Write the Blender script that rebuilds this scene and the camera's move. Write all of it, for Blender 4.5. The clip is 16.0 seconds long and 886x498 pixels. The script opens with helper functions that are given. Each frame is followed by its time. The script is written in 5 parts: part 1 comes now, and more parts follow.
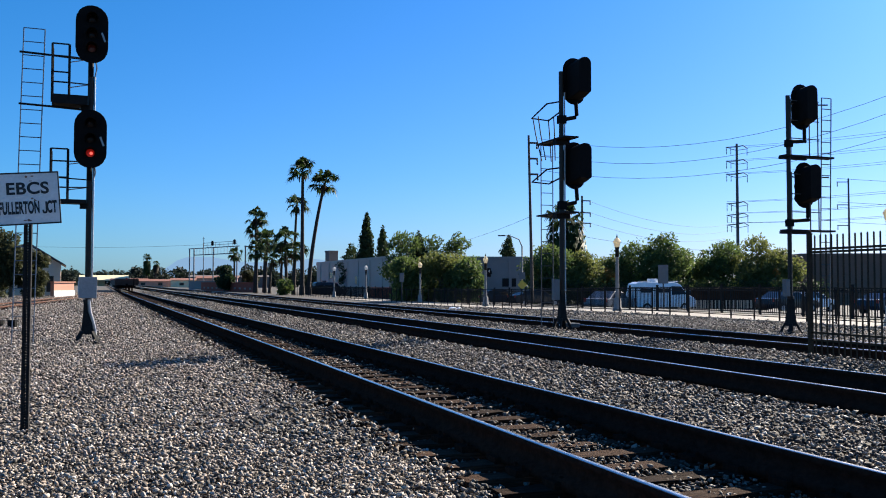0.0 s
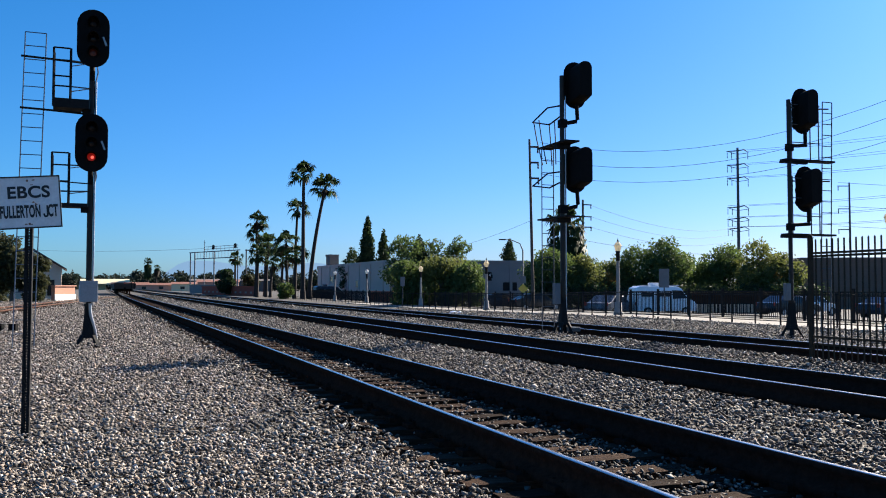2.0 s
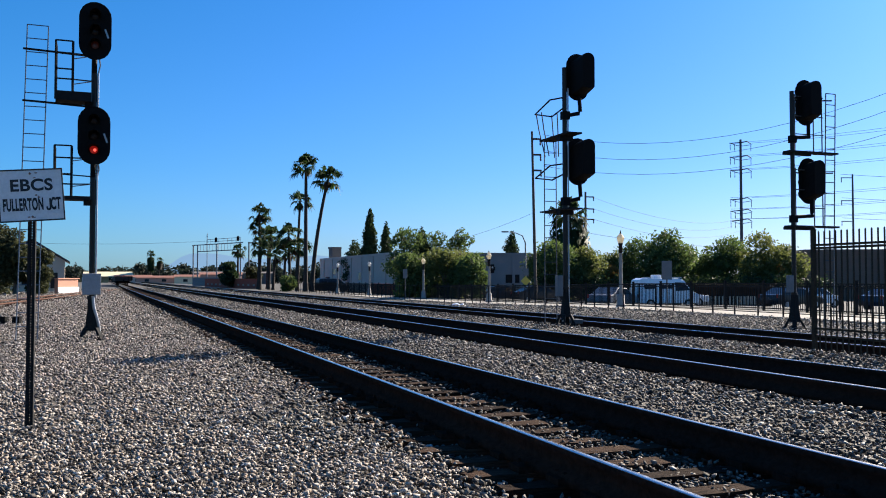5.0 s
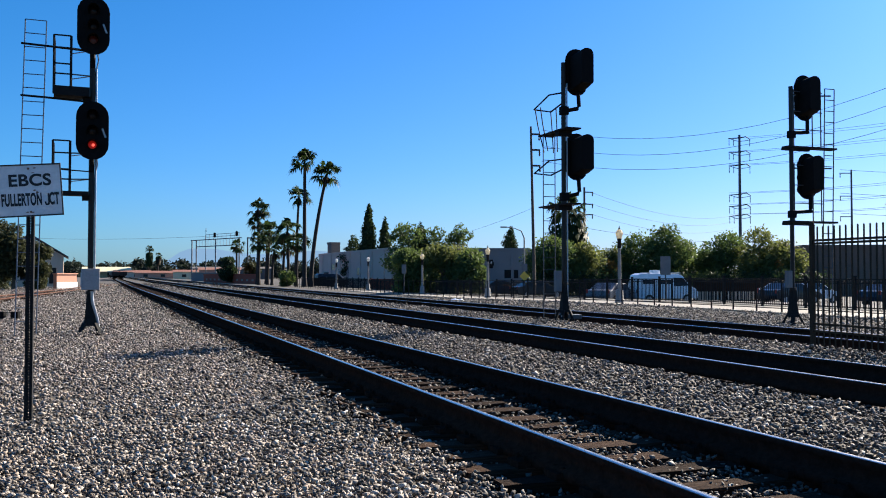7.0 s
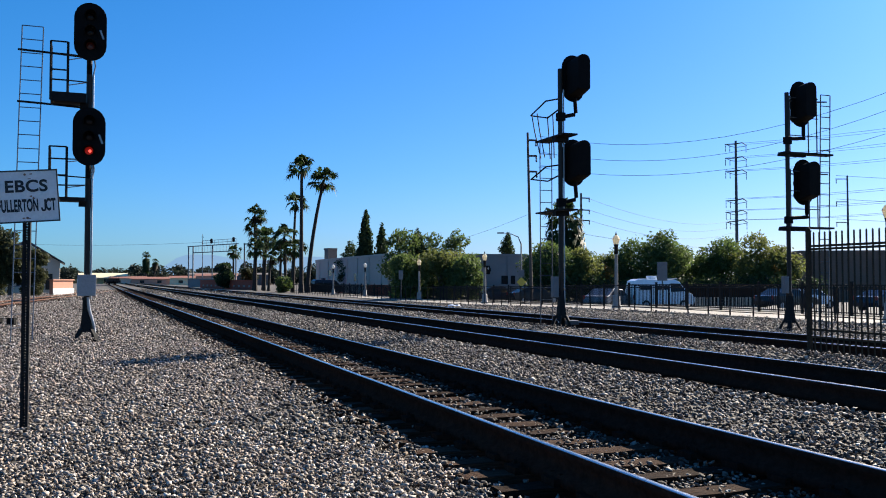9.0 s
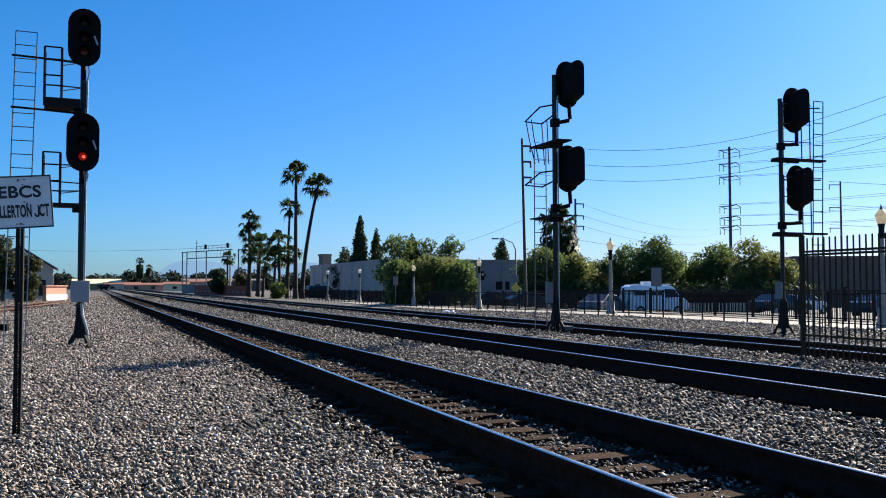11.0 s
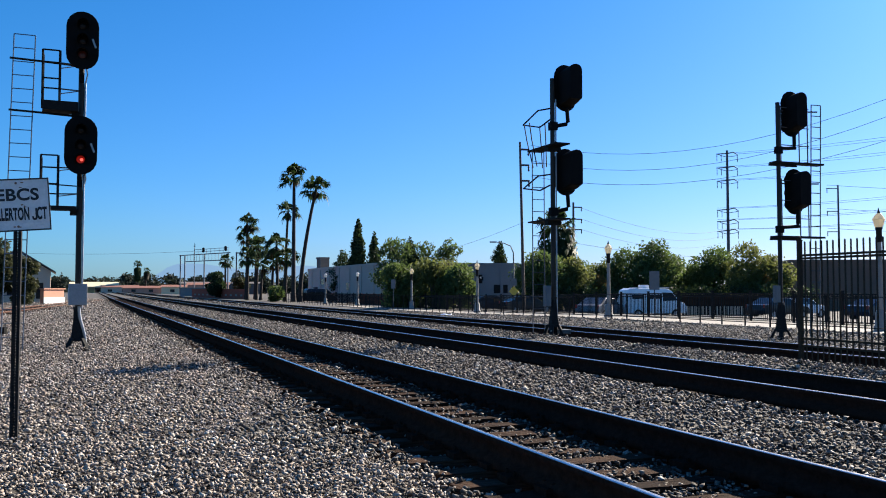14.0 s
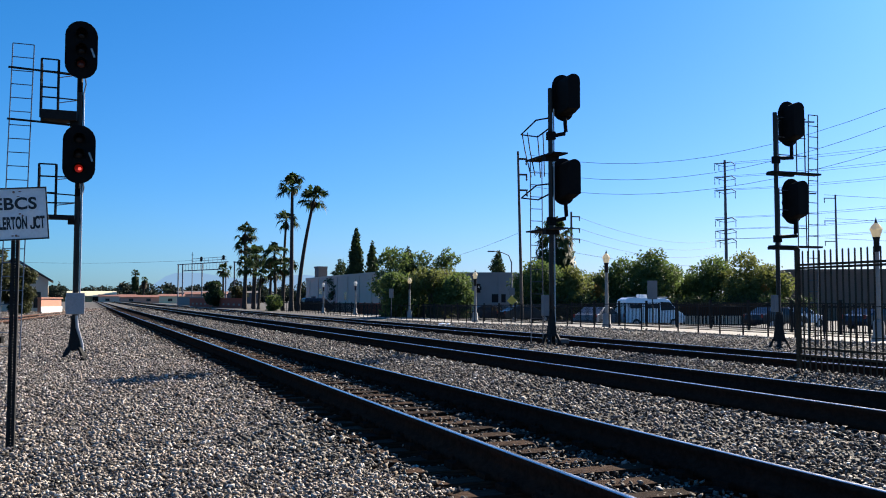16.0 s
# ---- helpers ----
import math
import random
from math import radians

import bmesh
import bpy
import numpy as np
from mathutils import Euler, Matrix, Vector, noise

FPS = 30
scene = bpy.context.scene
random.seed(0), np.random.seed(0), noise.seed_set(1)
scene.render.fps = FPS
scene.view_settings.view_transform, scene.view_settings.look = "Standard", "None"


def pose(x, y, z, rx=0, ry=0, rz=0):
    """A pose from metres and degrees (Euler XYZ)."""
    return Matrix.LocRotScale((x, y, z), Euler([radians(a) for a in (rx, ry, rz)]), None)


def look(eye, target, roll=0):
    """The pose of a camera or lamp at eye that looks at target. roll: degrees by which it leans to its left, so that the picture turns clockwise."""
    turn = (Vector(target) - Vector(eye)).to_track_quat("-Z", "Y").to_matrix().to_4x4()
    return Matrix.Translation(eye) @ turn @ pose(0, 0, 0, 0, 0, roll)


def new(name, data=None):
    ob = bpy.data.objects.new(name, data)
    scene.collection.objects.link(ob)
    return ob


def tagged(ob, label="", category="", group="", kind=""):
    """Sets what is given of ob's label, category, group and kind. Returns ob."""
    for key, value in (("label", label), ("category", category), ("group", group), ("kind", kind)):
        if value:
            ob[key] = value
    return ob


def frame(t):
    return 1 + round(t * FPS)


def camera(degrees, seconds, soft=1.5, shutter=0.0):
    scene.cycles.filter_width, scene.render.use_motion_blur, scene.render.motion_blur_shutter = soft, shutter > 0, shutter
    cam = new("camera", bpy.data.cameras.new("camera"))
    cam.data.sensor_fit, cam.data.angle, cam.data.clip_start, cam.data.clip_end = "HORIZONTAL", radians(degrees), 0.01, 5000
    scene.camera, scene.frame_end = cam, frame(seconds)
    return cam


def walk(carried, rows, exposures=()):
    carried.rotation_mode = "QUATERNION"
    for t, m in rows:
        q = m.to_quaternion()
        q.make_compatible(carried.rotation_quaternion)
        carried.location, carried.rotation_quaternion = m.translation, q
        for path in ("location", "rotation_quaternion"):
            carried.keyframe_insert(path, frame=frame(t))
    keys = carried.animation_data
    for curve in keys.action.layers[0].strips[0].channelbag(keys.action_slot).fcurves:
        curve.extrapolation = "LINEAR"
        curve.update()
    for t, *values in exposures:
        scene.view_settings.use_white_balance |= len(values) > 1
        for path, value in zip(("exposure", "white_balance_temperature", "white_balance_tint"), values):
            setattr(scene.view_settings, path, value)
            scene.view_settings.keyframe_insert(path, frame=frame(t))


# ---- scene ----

# ---- camera ----
cam = camera(53.13, 16.0, soft=1.0)
walk(cam, [
    (0, pose(0.000, 0.000, 1.340, 92.149, -0.013, -0.199)),
    (0.5, pose(0.000, 0.000, 1.340, 92.094, -0.025, -0.079)),
    (1, pose(0.000, 0.000, 1.340, 92.027, -0.042, 0.051)),
    (1.5, pose(0.000, 0.000, 1.340, 92.265, -0.001, 0.000)),
    (2, pose(0.000, 0.000, 1.340, 92.403, -0.032, -0.148)),
    (2.5, pose(0.000, 0.000, 1.340, 92.268, -0.018, -0.176)),
    (3, pose(0.000, 0.000, 1.340, 92.155, 0.014, 0.017)),
    (3.5, pose(0.000, 0.000, 1.340, 92.210, -0.001, 0.102)),
    (4, pose(0.000, 0.000, 1.340, 92.044, 0.010, 0.105)),
    (6.5, pose(0.000, 0.000, 1.340, 91.786, 0.038, -0.116)),
    (7, pose(0.000, 0.000, 1.340, 91.602, 0.015, -0.059)),
    (7.5, pose(0.000, 0.000, 1.340, 91.448, 0.033, -0.294)),
    (8, pose(0.000, 0.000, 1.340, 91.636, 0.040, -0.398)),
    (8.5, pose(0.000, 0.000, 1.340, 91.874, 0.031, -0.288)),
    (9, pose(0.000, 0.000, 1.340, 91.982, 0.049, -0.255)),
    (11.5, pose(0.000, 0.000, 1.340, 92.467, 0.073, -0.747)),
    (12, pose(0.000, 0.000, 1.340, 92.546, 0.055, -0.830)),
    (12.5, pose(0.000, 0.000, 1.340, 92.460, 0.051, -0.698)),
    (13, pose(0.000, 0.000, 1.340, 92.499, 0.050, -0.712)),
    (13.5, pose(0.000, 0.000, 1.340, 92.526, 0.058, -0.716)),
    (14, pose(0.000, 0.000, 1.340, 92.567, 0.041, -0.744)),
    (14.5, pose(0.000, 0.000, 1.340, 92.760, 0.019, -0.850)),
    (15, pose(0.000, 0.000, 1.340, 93.066, 0.018, -0.889)),
    (15.5, pose(0.000, 0.000, 1.340, 93.376, 0.021, -0.901)),
    (16, pose(0.000, 0.000, 1.340, 93.169, 0.009, -0.872)),
])

# ---- light ----
SUN_EL, SUN_AZ = 29.5, 43.5          # degrees; azimuth from +y towards +x
world = bpy.data.worlds.new("world")
scene.world = world
world.use_nodes = True
wn = world.node_tree.nodes
sky = wn.new("ShaderNodeTexSky")
sky.sky_type = "NISHITA"
sky.sun_disc = False
sky.sun_elevation, sky.sun_rotation = radians(SUN_EL), radians(SUN_AZ)
sky.altitude, sky.air_density, sky.dust_density, sky.ozone_density = 0, 1.0, 0.5, 3.2
wn["Background"].inputs["Strength"].default_value = 0.05
deep = wn.new("ShaderNodeMix")
deep.data_type, deep.blend_type = "RGBA", "MULTIPLY"
deep.inputs["Factor"].default_value = 1.0
tint = wn.new("ShaderNodeValToRGB")                                # clearer blue overhead, milky at the horizon
up = wn.new("ShaderNodeSeparateXYZ")
world.node_tree.links.new(wn.new("ShaderNodeTexCoord").outputs["Generated"], up.inputs[0])
world.node_tree.links.new(up.outputs["Z"], tint.inputs["Fac"])
tint.color_ramp.elements.new(0.12)
tint.color_ramp.elements.new(0.34)
for e, (p, c) in zip(tint.color_ramp.elements, ((0.0, (0.42, 0.58, 0.96)), (0.12, (0.325, 0.585, 0.965)), (0.34, (0.25, 0.625, 1.0)), (1.0, (0.27, 0.61, 0.98)))):
    e.position, e.color = p, (*c, 1)
full = wn.new("ShaderNodeVectorMath")
full.operation = "SCALE"
full.inputs["Scale"].default_value = 1.32
world.node_tree.links.new(tint.outputs["Color"], full.inputs[0])
world.node_tree.links.new(full.outputs["Vector"], deep.inputs["B"])
world.node_tree.links.new(sky.outputs["Color"], deep.inputs["A"])
rich = wn.new("ShaderNodeHueSaturation")
rich.inputs["Saturation"].default_value = 1.03
toward = wn.new("ShaderNodeVectorMath")                            # whiter on the sun's side
toward.operation = "DOT_PRODUCT"
toward.inputs[1].default_value = (math.sin(radians(SUN_AZ)) * math.cos(radians(SUN_EL)), math.cos(radians(SUN_AZ)) * math.cos(radians(SUN_EL)), math.sin(radians(SUN_EL)))
world.node_tree.links.new(wn["Texture Coordinate"].outputs["Generated"], toward.inputs[0])
glow = wn.new("ShaderNodeValToRGB")
for e, (p, c) in zip(glow.color_ramp.elements, ((0.35, (0.70, 0.885, 0.86)), (0.95, (0.95, 0.80, 0.855)))):
    e.position, e.color = p, (*c, 1)
world.node_tree.links.new(toward.outputs["Value"], glow.inputs["Fac"])
warm = wn.new("ShaderNodeMix")
warm.data_type, warm.blend_type = "RGBA", "MULTIPLY"
warm.inputs["Factor"].default_value = 1.0
world.node_tree.links.new(deep.outputs["Result"], warm.inputs["A"])
world.node_tree.links.new(glow.outputs["Color"], warm.inputs["B"])
world.node_tree.links.new(warm.outputs["Result"], rich.inputs["Color"])
world.node_tree.links.new(rich.outputs["Color"], wn["Background"].inputs["Color"])
lamp = bpy.data.lights.new("sun", "SUN")
lamp.energy, lamp.angle, lamp.color = 5.0, radians(0.53), (1.0, 0.905, 0.77)
sun = new("sun", lamp)
sd = Vector((math.sin(radians(SUN_AZ)) * math.cos(radians(SUN_EL)), math.cos(radians(SUN_AZ)) * math.cos(radians(SUN_EL)), math.sin(radians(SUN_EL))))
sun.matrix_world = look(sd * 50, (0, 0, 0))
scene.view_settings.exposure = 1.5


# ---- materials ----
def mat(name, c1, c2, scale=6.0, rough=0.8, metal=0.0, bump=0.3, bscale=40.0, spread=0.0, island=0.0, spec=0.4, emit=None, power=0.0, grain=None):
    """Two colours mixed by noise at two scales, with fine relief; spread / island: lightness change by piece."""
    m = bpy.data.materials.new(name)
    m.use_nodes = True
    nt = m.node_tree
    nd, ln = nt.nodes, nt.links
    b = nd["Principled BSDF"]
    tc = nd.new("ShaderNodeTexCoord")
    n1 = nd.new("ShaderNodeTexNoise")
    n1.inputs["Scale"].default_value, n1.inputs["Detail"].default_value, n1.inputs["Roughness"].default_value = scale, 8, 0.65
    n2 = nd.new("ShaderNodeTexNoise")
    n2.inputs["Scale"].default_value, n2.inputs["Detail"].default_value = bscale, 4
    where = tc.outputs["Object"]
    if grain:                                                   # stretched along the piece, like wood
        mp = nd.new("ShaderNodeMapping")
        mp.inputs["Scale"].default_value = grain
        ln.new(where, mp.inputs["Vector"])
        where = mp.outputs["Vector"]
    ln.new(where, n1.inputs["Vector"])
    ln.new(where, n2.inputs["Vector"])
    ramp = nd.new("ShaderNodeValToRGB")
    ramp.color_ramp.elements[0].position, ramp.color_ramp.elements[1].position = 0.32, 0.68
    ramp.color_ramp.elements[0].color, ramp.color_ramp.elements[1].color = (*c1, 1), (*c2, 1)
    mixf = nd.new("ShaderNodeMath")
    mixf.operation = "MULTIPLY_ADD"
    mixf.inputs[1].default_value = 0.35
    ln.new(n2.outputs["Fac"], mixf.inputs[0])
    sub = nd.new("ShaderNodeMath")
    sub.operation = "MULTIPLY"
    sub.inputs[1].default_value = 0.65
    ln.new(n1.outputs["Fac"], sub.inputs[0])
    ln.new(sub.outputs[0], mixf.inputs[2])
    ln.new(mixf.outputs[0], ramp.inputs["Fac"])
    colour = ramp.outputs["Color"]
    if spread or island:
        hsv = nd.new("ShaderNodeHueSaturation")
        rng = nd.new("ShaderNodeMapRange")
        k = spread or island
        rng.inputs["To Min"].default_value, rng.inputs["To Max"].default_value = 1 - k, 1 + k
        if spread:
            ln.new(nd.new("ShaderNodeObjectInfo").outputs["Random"], rng.inputs["Value"])
        else:
            ln.new(nd.new("ShaderNodeNewGeometry").outputs["Random Per Island"], rng.inputs["Value"])
        ln.new(rng.outputs["Result"], hsv.inputs["Value"])
        ln.new(colour, hsv.inputs["Color"])
        colour = hsv.outputs["Color"]
    ln.new(colour, b.inputs["Base Color"])
    rr = nd.new("ShaderNodeMapRange")
    rr.inputs["To Min"].default_value, rr.inputs["To Max"].default_value = max(0.03, rough - 0.12), min(1, rough + 0.12)
    ln.new(n1.outputs["Fac"], rr.inputs["Value"])
    ln.new(rr.outputs["Result"], b.inputs["Roughness"])
    b.inputs["Metallic"].default_value = metal
    b.inputs["Specular IOR Level"].default_value = spec
    if bump:
        bp = nd.new("ShaderNodeBump")
        bp.inputs["Strength"].default_value, bp.inputs["Distance"].default_value = bump, 0.02
        ln.new(n2.outputs["Fac"], bp.inputs["Height"])
        ln.new(bp.outputs["Normal"], b.inputs["Normal"])
    if emit:
        b.inputs["Emission Color"].default_value = (*emit, 1)
        b.inputs["Emission Strength"].default_value = power
    return m


def leafy(name, c1, c2, through_c, scale=0.6, clear=0.35):
    """Leaves: diffuse with light coming through."""
    m = mat(name, c1, c2, scale, 0.6, bump=0, island=0.35, spec=0.12)
    nt = m.node_tree
    b = nt.nodes["Principled BSDF"]
    tl = nt.nodes.new("ShaderNodeBsdfTranslucent")
    tl.inputs["Color"].default_value = (*through_c, 1)
    mx = nt.nodes.new("ShaderNodeMixShader")
    mx.inputs["Fac"].default_value = clear
    nt.links.new(b.outputs[0], mx.inputs[1])
    nt.links.new(tl.outputs[0], mx.inputs[2])
    nt.links.new(mx.outputs[0], nt.nodes["Material Output"].inputs["Surface"])
    return m


def stone_mat(name, stops):
    """Broken stone: one tone per stone, with grain."""
    m = mat(name, (0.5, 0.5, 0.5), (1, 1, 1), 30, 0.85, bump=0.25, bscale=120)
    nt = m.node_tree
    nd, ln = nt.nodes, nt.links
    b = nd["Principled BSDF"]
    old = b.inputs["Base Color"].links[0].from_socket
    geo = nd.new("ShaderNodeNewGeometry")
    ramp = nd.new("ShaderNodeValToRGB")
    while len(ramp.color_ramp.elements) < len(stops):
        ramp.color_ramp.elements.new(0.5)
    for e, (p, c) in zip(ramp.color_ramp.elements, stops):
        e.position, e.color = p, (*c, 1)
    ln.new(geo.outputs["Random Per Island"], ramp.inputs["Fac"])
    mul = nd.new("ShaderNodeMix")
    mul.data_type, mul.blend_type = "RGBA", "MULTIPLY"
    mul.inputs["Factor"].default_value = 1.0
    ln.new(ramp.outputs["Color"], mul.inputs["A"])
    ln.new(old, mul.inputs["B"])
    ln.new(mul.outputs["Result"], b.inputs["Base Color"])
    return m


STONE = stone_mat("ballast stone", [(0.0, (0.014, 0.0125, 0.011)), (0.37, (0.10, 0.09, 0.08)), (0.62, (0.275, 0.25, 0.222)), (0.82, (0.235, 0.178, 0.13)), (1.0, (0.66, 0.615, 0.55))])
# crib stones toned a darker brown in place of deep shade by the rails
CRIBSTONE = stone_mat("shade-darkened ballast stone", [(0.0, (0.024, 0.0208, 0.0176)), (0.5, (0.12, 0.1, 0.08)), (0.75, (0.248, 0.208, 0.168)), (1.0, (0.496, 0.448, 0.392))])
BROWNSTONE = stone_mat("brown ballast stone", [(0.0, (0.02, 0.018, 0.016)), (0.36, (0.19, 0.164, 0.142)), (0.62, (0.47, 0.415, 0.362)), (0.84, (0.36, 0.27, 0.205)), (1.0, (0.74, 0.69, 0.62))])
GROUND = mat("gravel ground", (0.0341, 0.02914, 0.0248), (0.093, 0.0806, 0.0682), 3.0, 0.95, bump=1.0, bscale=16)
TIE = mat("weathered tie", (0.009, 0.0055, 0.004), (0.078, 0.045, 0.029), 5, 0.95, bump=1.0, bscale=14, spread=0.45, spec=0.05, grain=(0.6, 9, 9))
RAIL = mat("rusted rail side", (0.018, 0.0095, 0.007), (0.046, 0.025, 0.018), 12, 0.95, metal=0.0, bump=0.4, spec=0.0)
HEAD = mat("polished rail head", (0.42, 0.385, 0.375), (0.56, 0.515, 0.495), 20, 0.25, metal=1.0, bump=0.05)
RUSTY = mat("rusty rail head", (0.05, 0.022, 0.014), (0.115, 0.055, 0.034), 12, 0.85, metal=0.0, spec=0.1)
BLACK = mat("black paint", (0.005, 0.0048, 0.0046), (0.011, 0.0105, 0.01), 8, 0.7, bump=0.15, spec=0.06)
IRON = mat("black iron", (0.008, 0.008, 0.008), (0.02, 0.02, 0.02), 12, 0.75, bump=0.2, spec=0.12)
GALV = mat("galvanized steel", (0.30, 0.31, 0.32), (0.45, 0.46, 0.47), 14, 0.45, metal=0.7, bump=0.15)
DULL = mat("dull grey steel", (0.05, 0.053, 0.056), (0.10, 0.103, 0.107), 12, 0.6, metal=0.2, bump=0.2)
SILVER = mat("silver paint", (0.24, 0.24, 0.245), (0.32, 0.32, 0.325), 10, 0.5, metal=0.1, bump=0.1)
SIGNWHITE = mat("white sign paint", (0.589, 0.589, 0.57), (0.76, 0.76, 0.7505), 7, 0.5, bump=0.1)
INK = mat("black lettering", (0.012, 0.012, 0.013), (0.03, 0.03, 0.03), 8, 0.6, bump=0)
RUST = mat("rust stain", (0.16, 0.08, 0.05), (0.28, 0.17, 0.12), 20, 0.9)
LENS = mat("dark lens", (0.008, 0.004, 0.004), (0.015, 0.007, 0.006), 20, 0.3, bump=0, spec=0.2)
REDLIT = mat("lit red lens", (0.5, 0.02, 0.01), (0.6, 0.03, 0.02), 20, 0.3, bump=0, emit=(1.0, 0.03, 0.02), power=0.048)
CONC = mat("pale concrete", (0.205, 0.183, 0.155), (0.275, 0.25, 0.215), 1.2, 0.9, bump=0.3, bscale=30)
ASPHALT = mat("asphalt", (0.04, 0.04, 0.042), (0.075, 0.073, 0.07), 1.5, 0.95, bump=0.5, bscale=50)
BARK = mat("bark", (0.07, 0.055, 0.045), (0.16, 0.13, 0.10), 6, 0.95, bump=0.8, bscale=30)
PALMBARK = mat("palm trunk", (0.018, 0.014, 0.012), (0.042, 0.034, 0.028), 5, 0.95, bump=0.8, bscale=20)
FROND = leafy("palm frond", (0.0138, 0.02875, 0.01035), (0.0368, 0.0598, 0.0207), (0.0414, 0.07038, 0.01822))
DEADFROND = leafy("dry palm frond", (0.03, 0.025, 0.016), (0.06, 0.047, 0.03), (0.0324, 0.02592, 0.0144))
LEAF = leafy("broad leaf", (0.0338, 0.0546, 0.0208), (0.0884, 0.1196, 0.0468), (0.1217, 0.1778, 0.0468))
OLIVE = leafy("olive leaf", (0.0253, 0.03335, 0.0161), (0.06325, 0.069, 0.0322), (0.0621, 0.06624, 0.02898))
LEAFY = leafy("yellowing leaf", (0.0416, 0.0598, 0.0234), (0.1105, 0.13, 0.0494), (0.1872, 0.2106, 0.05616))
AUTUMN = leafy("orange autumn leaf", (0.1035, 0.069, 0.023), (0.2185, 0.1323, 0.0345), (0.2981, 0.1656, 0.0414))
FARLEAF = leafy("far dark foliage", (0.018, 0.026, 0.02), (0.04, 0.052, 0.04), (0.02, 0.028, 0.018))
CYPRESS = leafy("cypress leaf", (0.016, 0.032, 0.016), (0.04, 0.065, 0.03), (0.036, 0.0576, 0.0216))


# ---- builders ----
class Shape:
    """Collects boxes, tubes and plates for one mesh."""

    def __init__(self):
        self.v, self.f = [], []

    def add(self, vs, fs, m=None):
        k = len(self.v)
        self.v += [tuple(m @ Vector(p)) if m else tuple(p) for p in vs]
        self.f += [tuple(i + k for i in f) for f in fs]
        return self

    def box(self, x0, y0, z0, x1, y1, z1, m=None):
        vs = [(x, y, z) for z in (z0, z1) for x, y in ((x0, y0), (x1, y0), (x1, y1), (x0, y1))]
        return self.add(vs, [(3, 2, 1, 0), (4, 5, 6, 7), (0, 1, 5, 4), (1, 2, 6, 5), (2, 3, 7, 6), (3, 0, 4, 7)], m)

    def tube(self, pts, r, n=8, cap=True, m=None):
        """A round bar along pts; r: one radius, or one per point."""
        pts = [Vector(p) for p in pts]
        rs = r if isinstance(r, (list, tuple)) else [r] * len(pts)
        vs, fs = [], []
        for i, p in enumerate(pts):
            d = (pts[min(i + 1, len(pts) - 1)] - pts[max(i - 1, 0)]).normalized()
            a = d.cross(Vector((0, 0, 1)) if abs(d.z) < 0.95 else Vector((1, 0, 0))).normalized()
            b = d.cross(a)
            vs += [p + (a * math.cos(t) + b * math.sin(t)) * rs[i] for t in (2 * math.pi * j / n for j in range(n))]
        for i in range(len(pts) - 1):
            for j in range(n):
                k = (j + 1) % n
                fs.append((i * n + j, i * n + k, (i + 1) * n + k, (i + 1) * n + j))
        if cap:
            fs += [tuple(range(n))[::-1], tuple(range((len(pts) - 1) * n, len(pts) * n))]
        return self.add(vs, fs, m)

    def prism(self, outline, y0, y1, m=None):
        """A plate: outline of (x, z) pushed from y0 to y1."""
        n = len(outline)
        vs = [(x, y0, z) for x, z in outline] + [(x, y1, z) for x, z in outline]
        fs = [tuple(range(n)), tuple(range(n, 2 * n))[::-1]] + [(i, i + n, (i + 1) % n + n, (i + 1) % n) for i in range(n)]
        return self.add(vs, fs, m)

    def lathe(self, prof, n=16, m=None):
        """Turned about z from (radius, height) pairs."""
        vs = [(r * math.cos(2 * math.pi * j / n), r * math.sin(2 * math.pi * j / n), z) for r, z in prof for j in range(n)]
        fs = [(i * n + j, i * n + (j + 1) % n, (i + 1) * n + (j + 1) % n, (i + 1) * n + j) for i in range(len(prof) - 1) for j in range(n)]
        fs += [tuple(range(n))[::-1], tuple(range((len(prof) - 1) * n, len(prof) * n))]
        return self.add(vs, fs, m)

    def mesh(self, name, material, smooth=False):
        me = bpy.data.meshes.new(name)
        me.from_pydata(self.v, [], self.f)
        me.materials.append(material)
        bm = bmesh.new()
        bm.from_mesh(me)
        bmesh.ops.recalc_face_normals(bm, faces=bm.faces)
        bm.to_mesh(me)
        bm.free()
        if smooth:
            me.shade_smooth()
            me.set_sharp_from_angle(angle=radians(40))
        return me


def bulk(name, verts, faces, material):
    """One mesh from arrays: verts (N, 3), faces (M, k)."""
    me = bpy.data.meshes.new(name)
    k = faces.shape[1]
    me.vertices.add(len(verts))
    me.vertices.foreach_set("co", np.ascontiguousarray(verts, dtype=np.float32).ravel())
    me.loops.add(faces.size)
    me.loops.foreach_set("vertex_index", np.ascontiguousarray(faces, dtype=np.int32).ravel())
    me.polygons.add(len(faces))
    me.polygons.foreach_set("loop_start", np.arange(0, faces.size, k, dtype=np.int32))
    me.update(calc_edges=True)
    me.materials.append(material)
    return me


def part(name, shape, material, parent, label="", smooth=False, bevel=0.0, m=None):
    me = shape if isinstance(shape, bpy.types.Mesh) else shape.mesh(name, material, smooth)
    ob = new(name, me)
    ob.parent = parent
    if m is not None:
        ob.matrix_basis = m
    if bevel:
        b = ob.modifiers.new("bevel", "BEVEL")
        b.width, b.segments, b.limit_method = bevel, 2, "ANGLE"
    return tagged(ob, label)


def thing(name, m, label, category, group="", kind=""):
    ob = new(name)
    ob.empty_display_size = 0.2
    ob.matrix_basis = m
    return tagged(ob, label, category, group, kind)


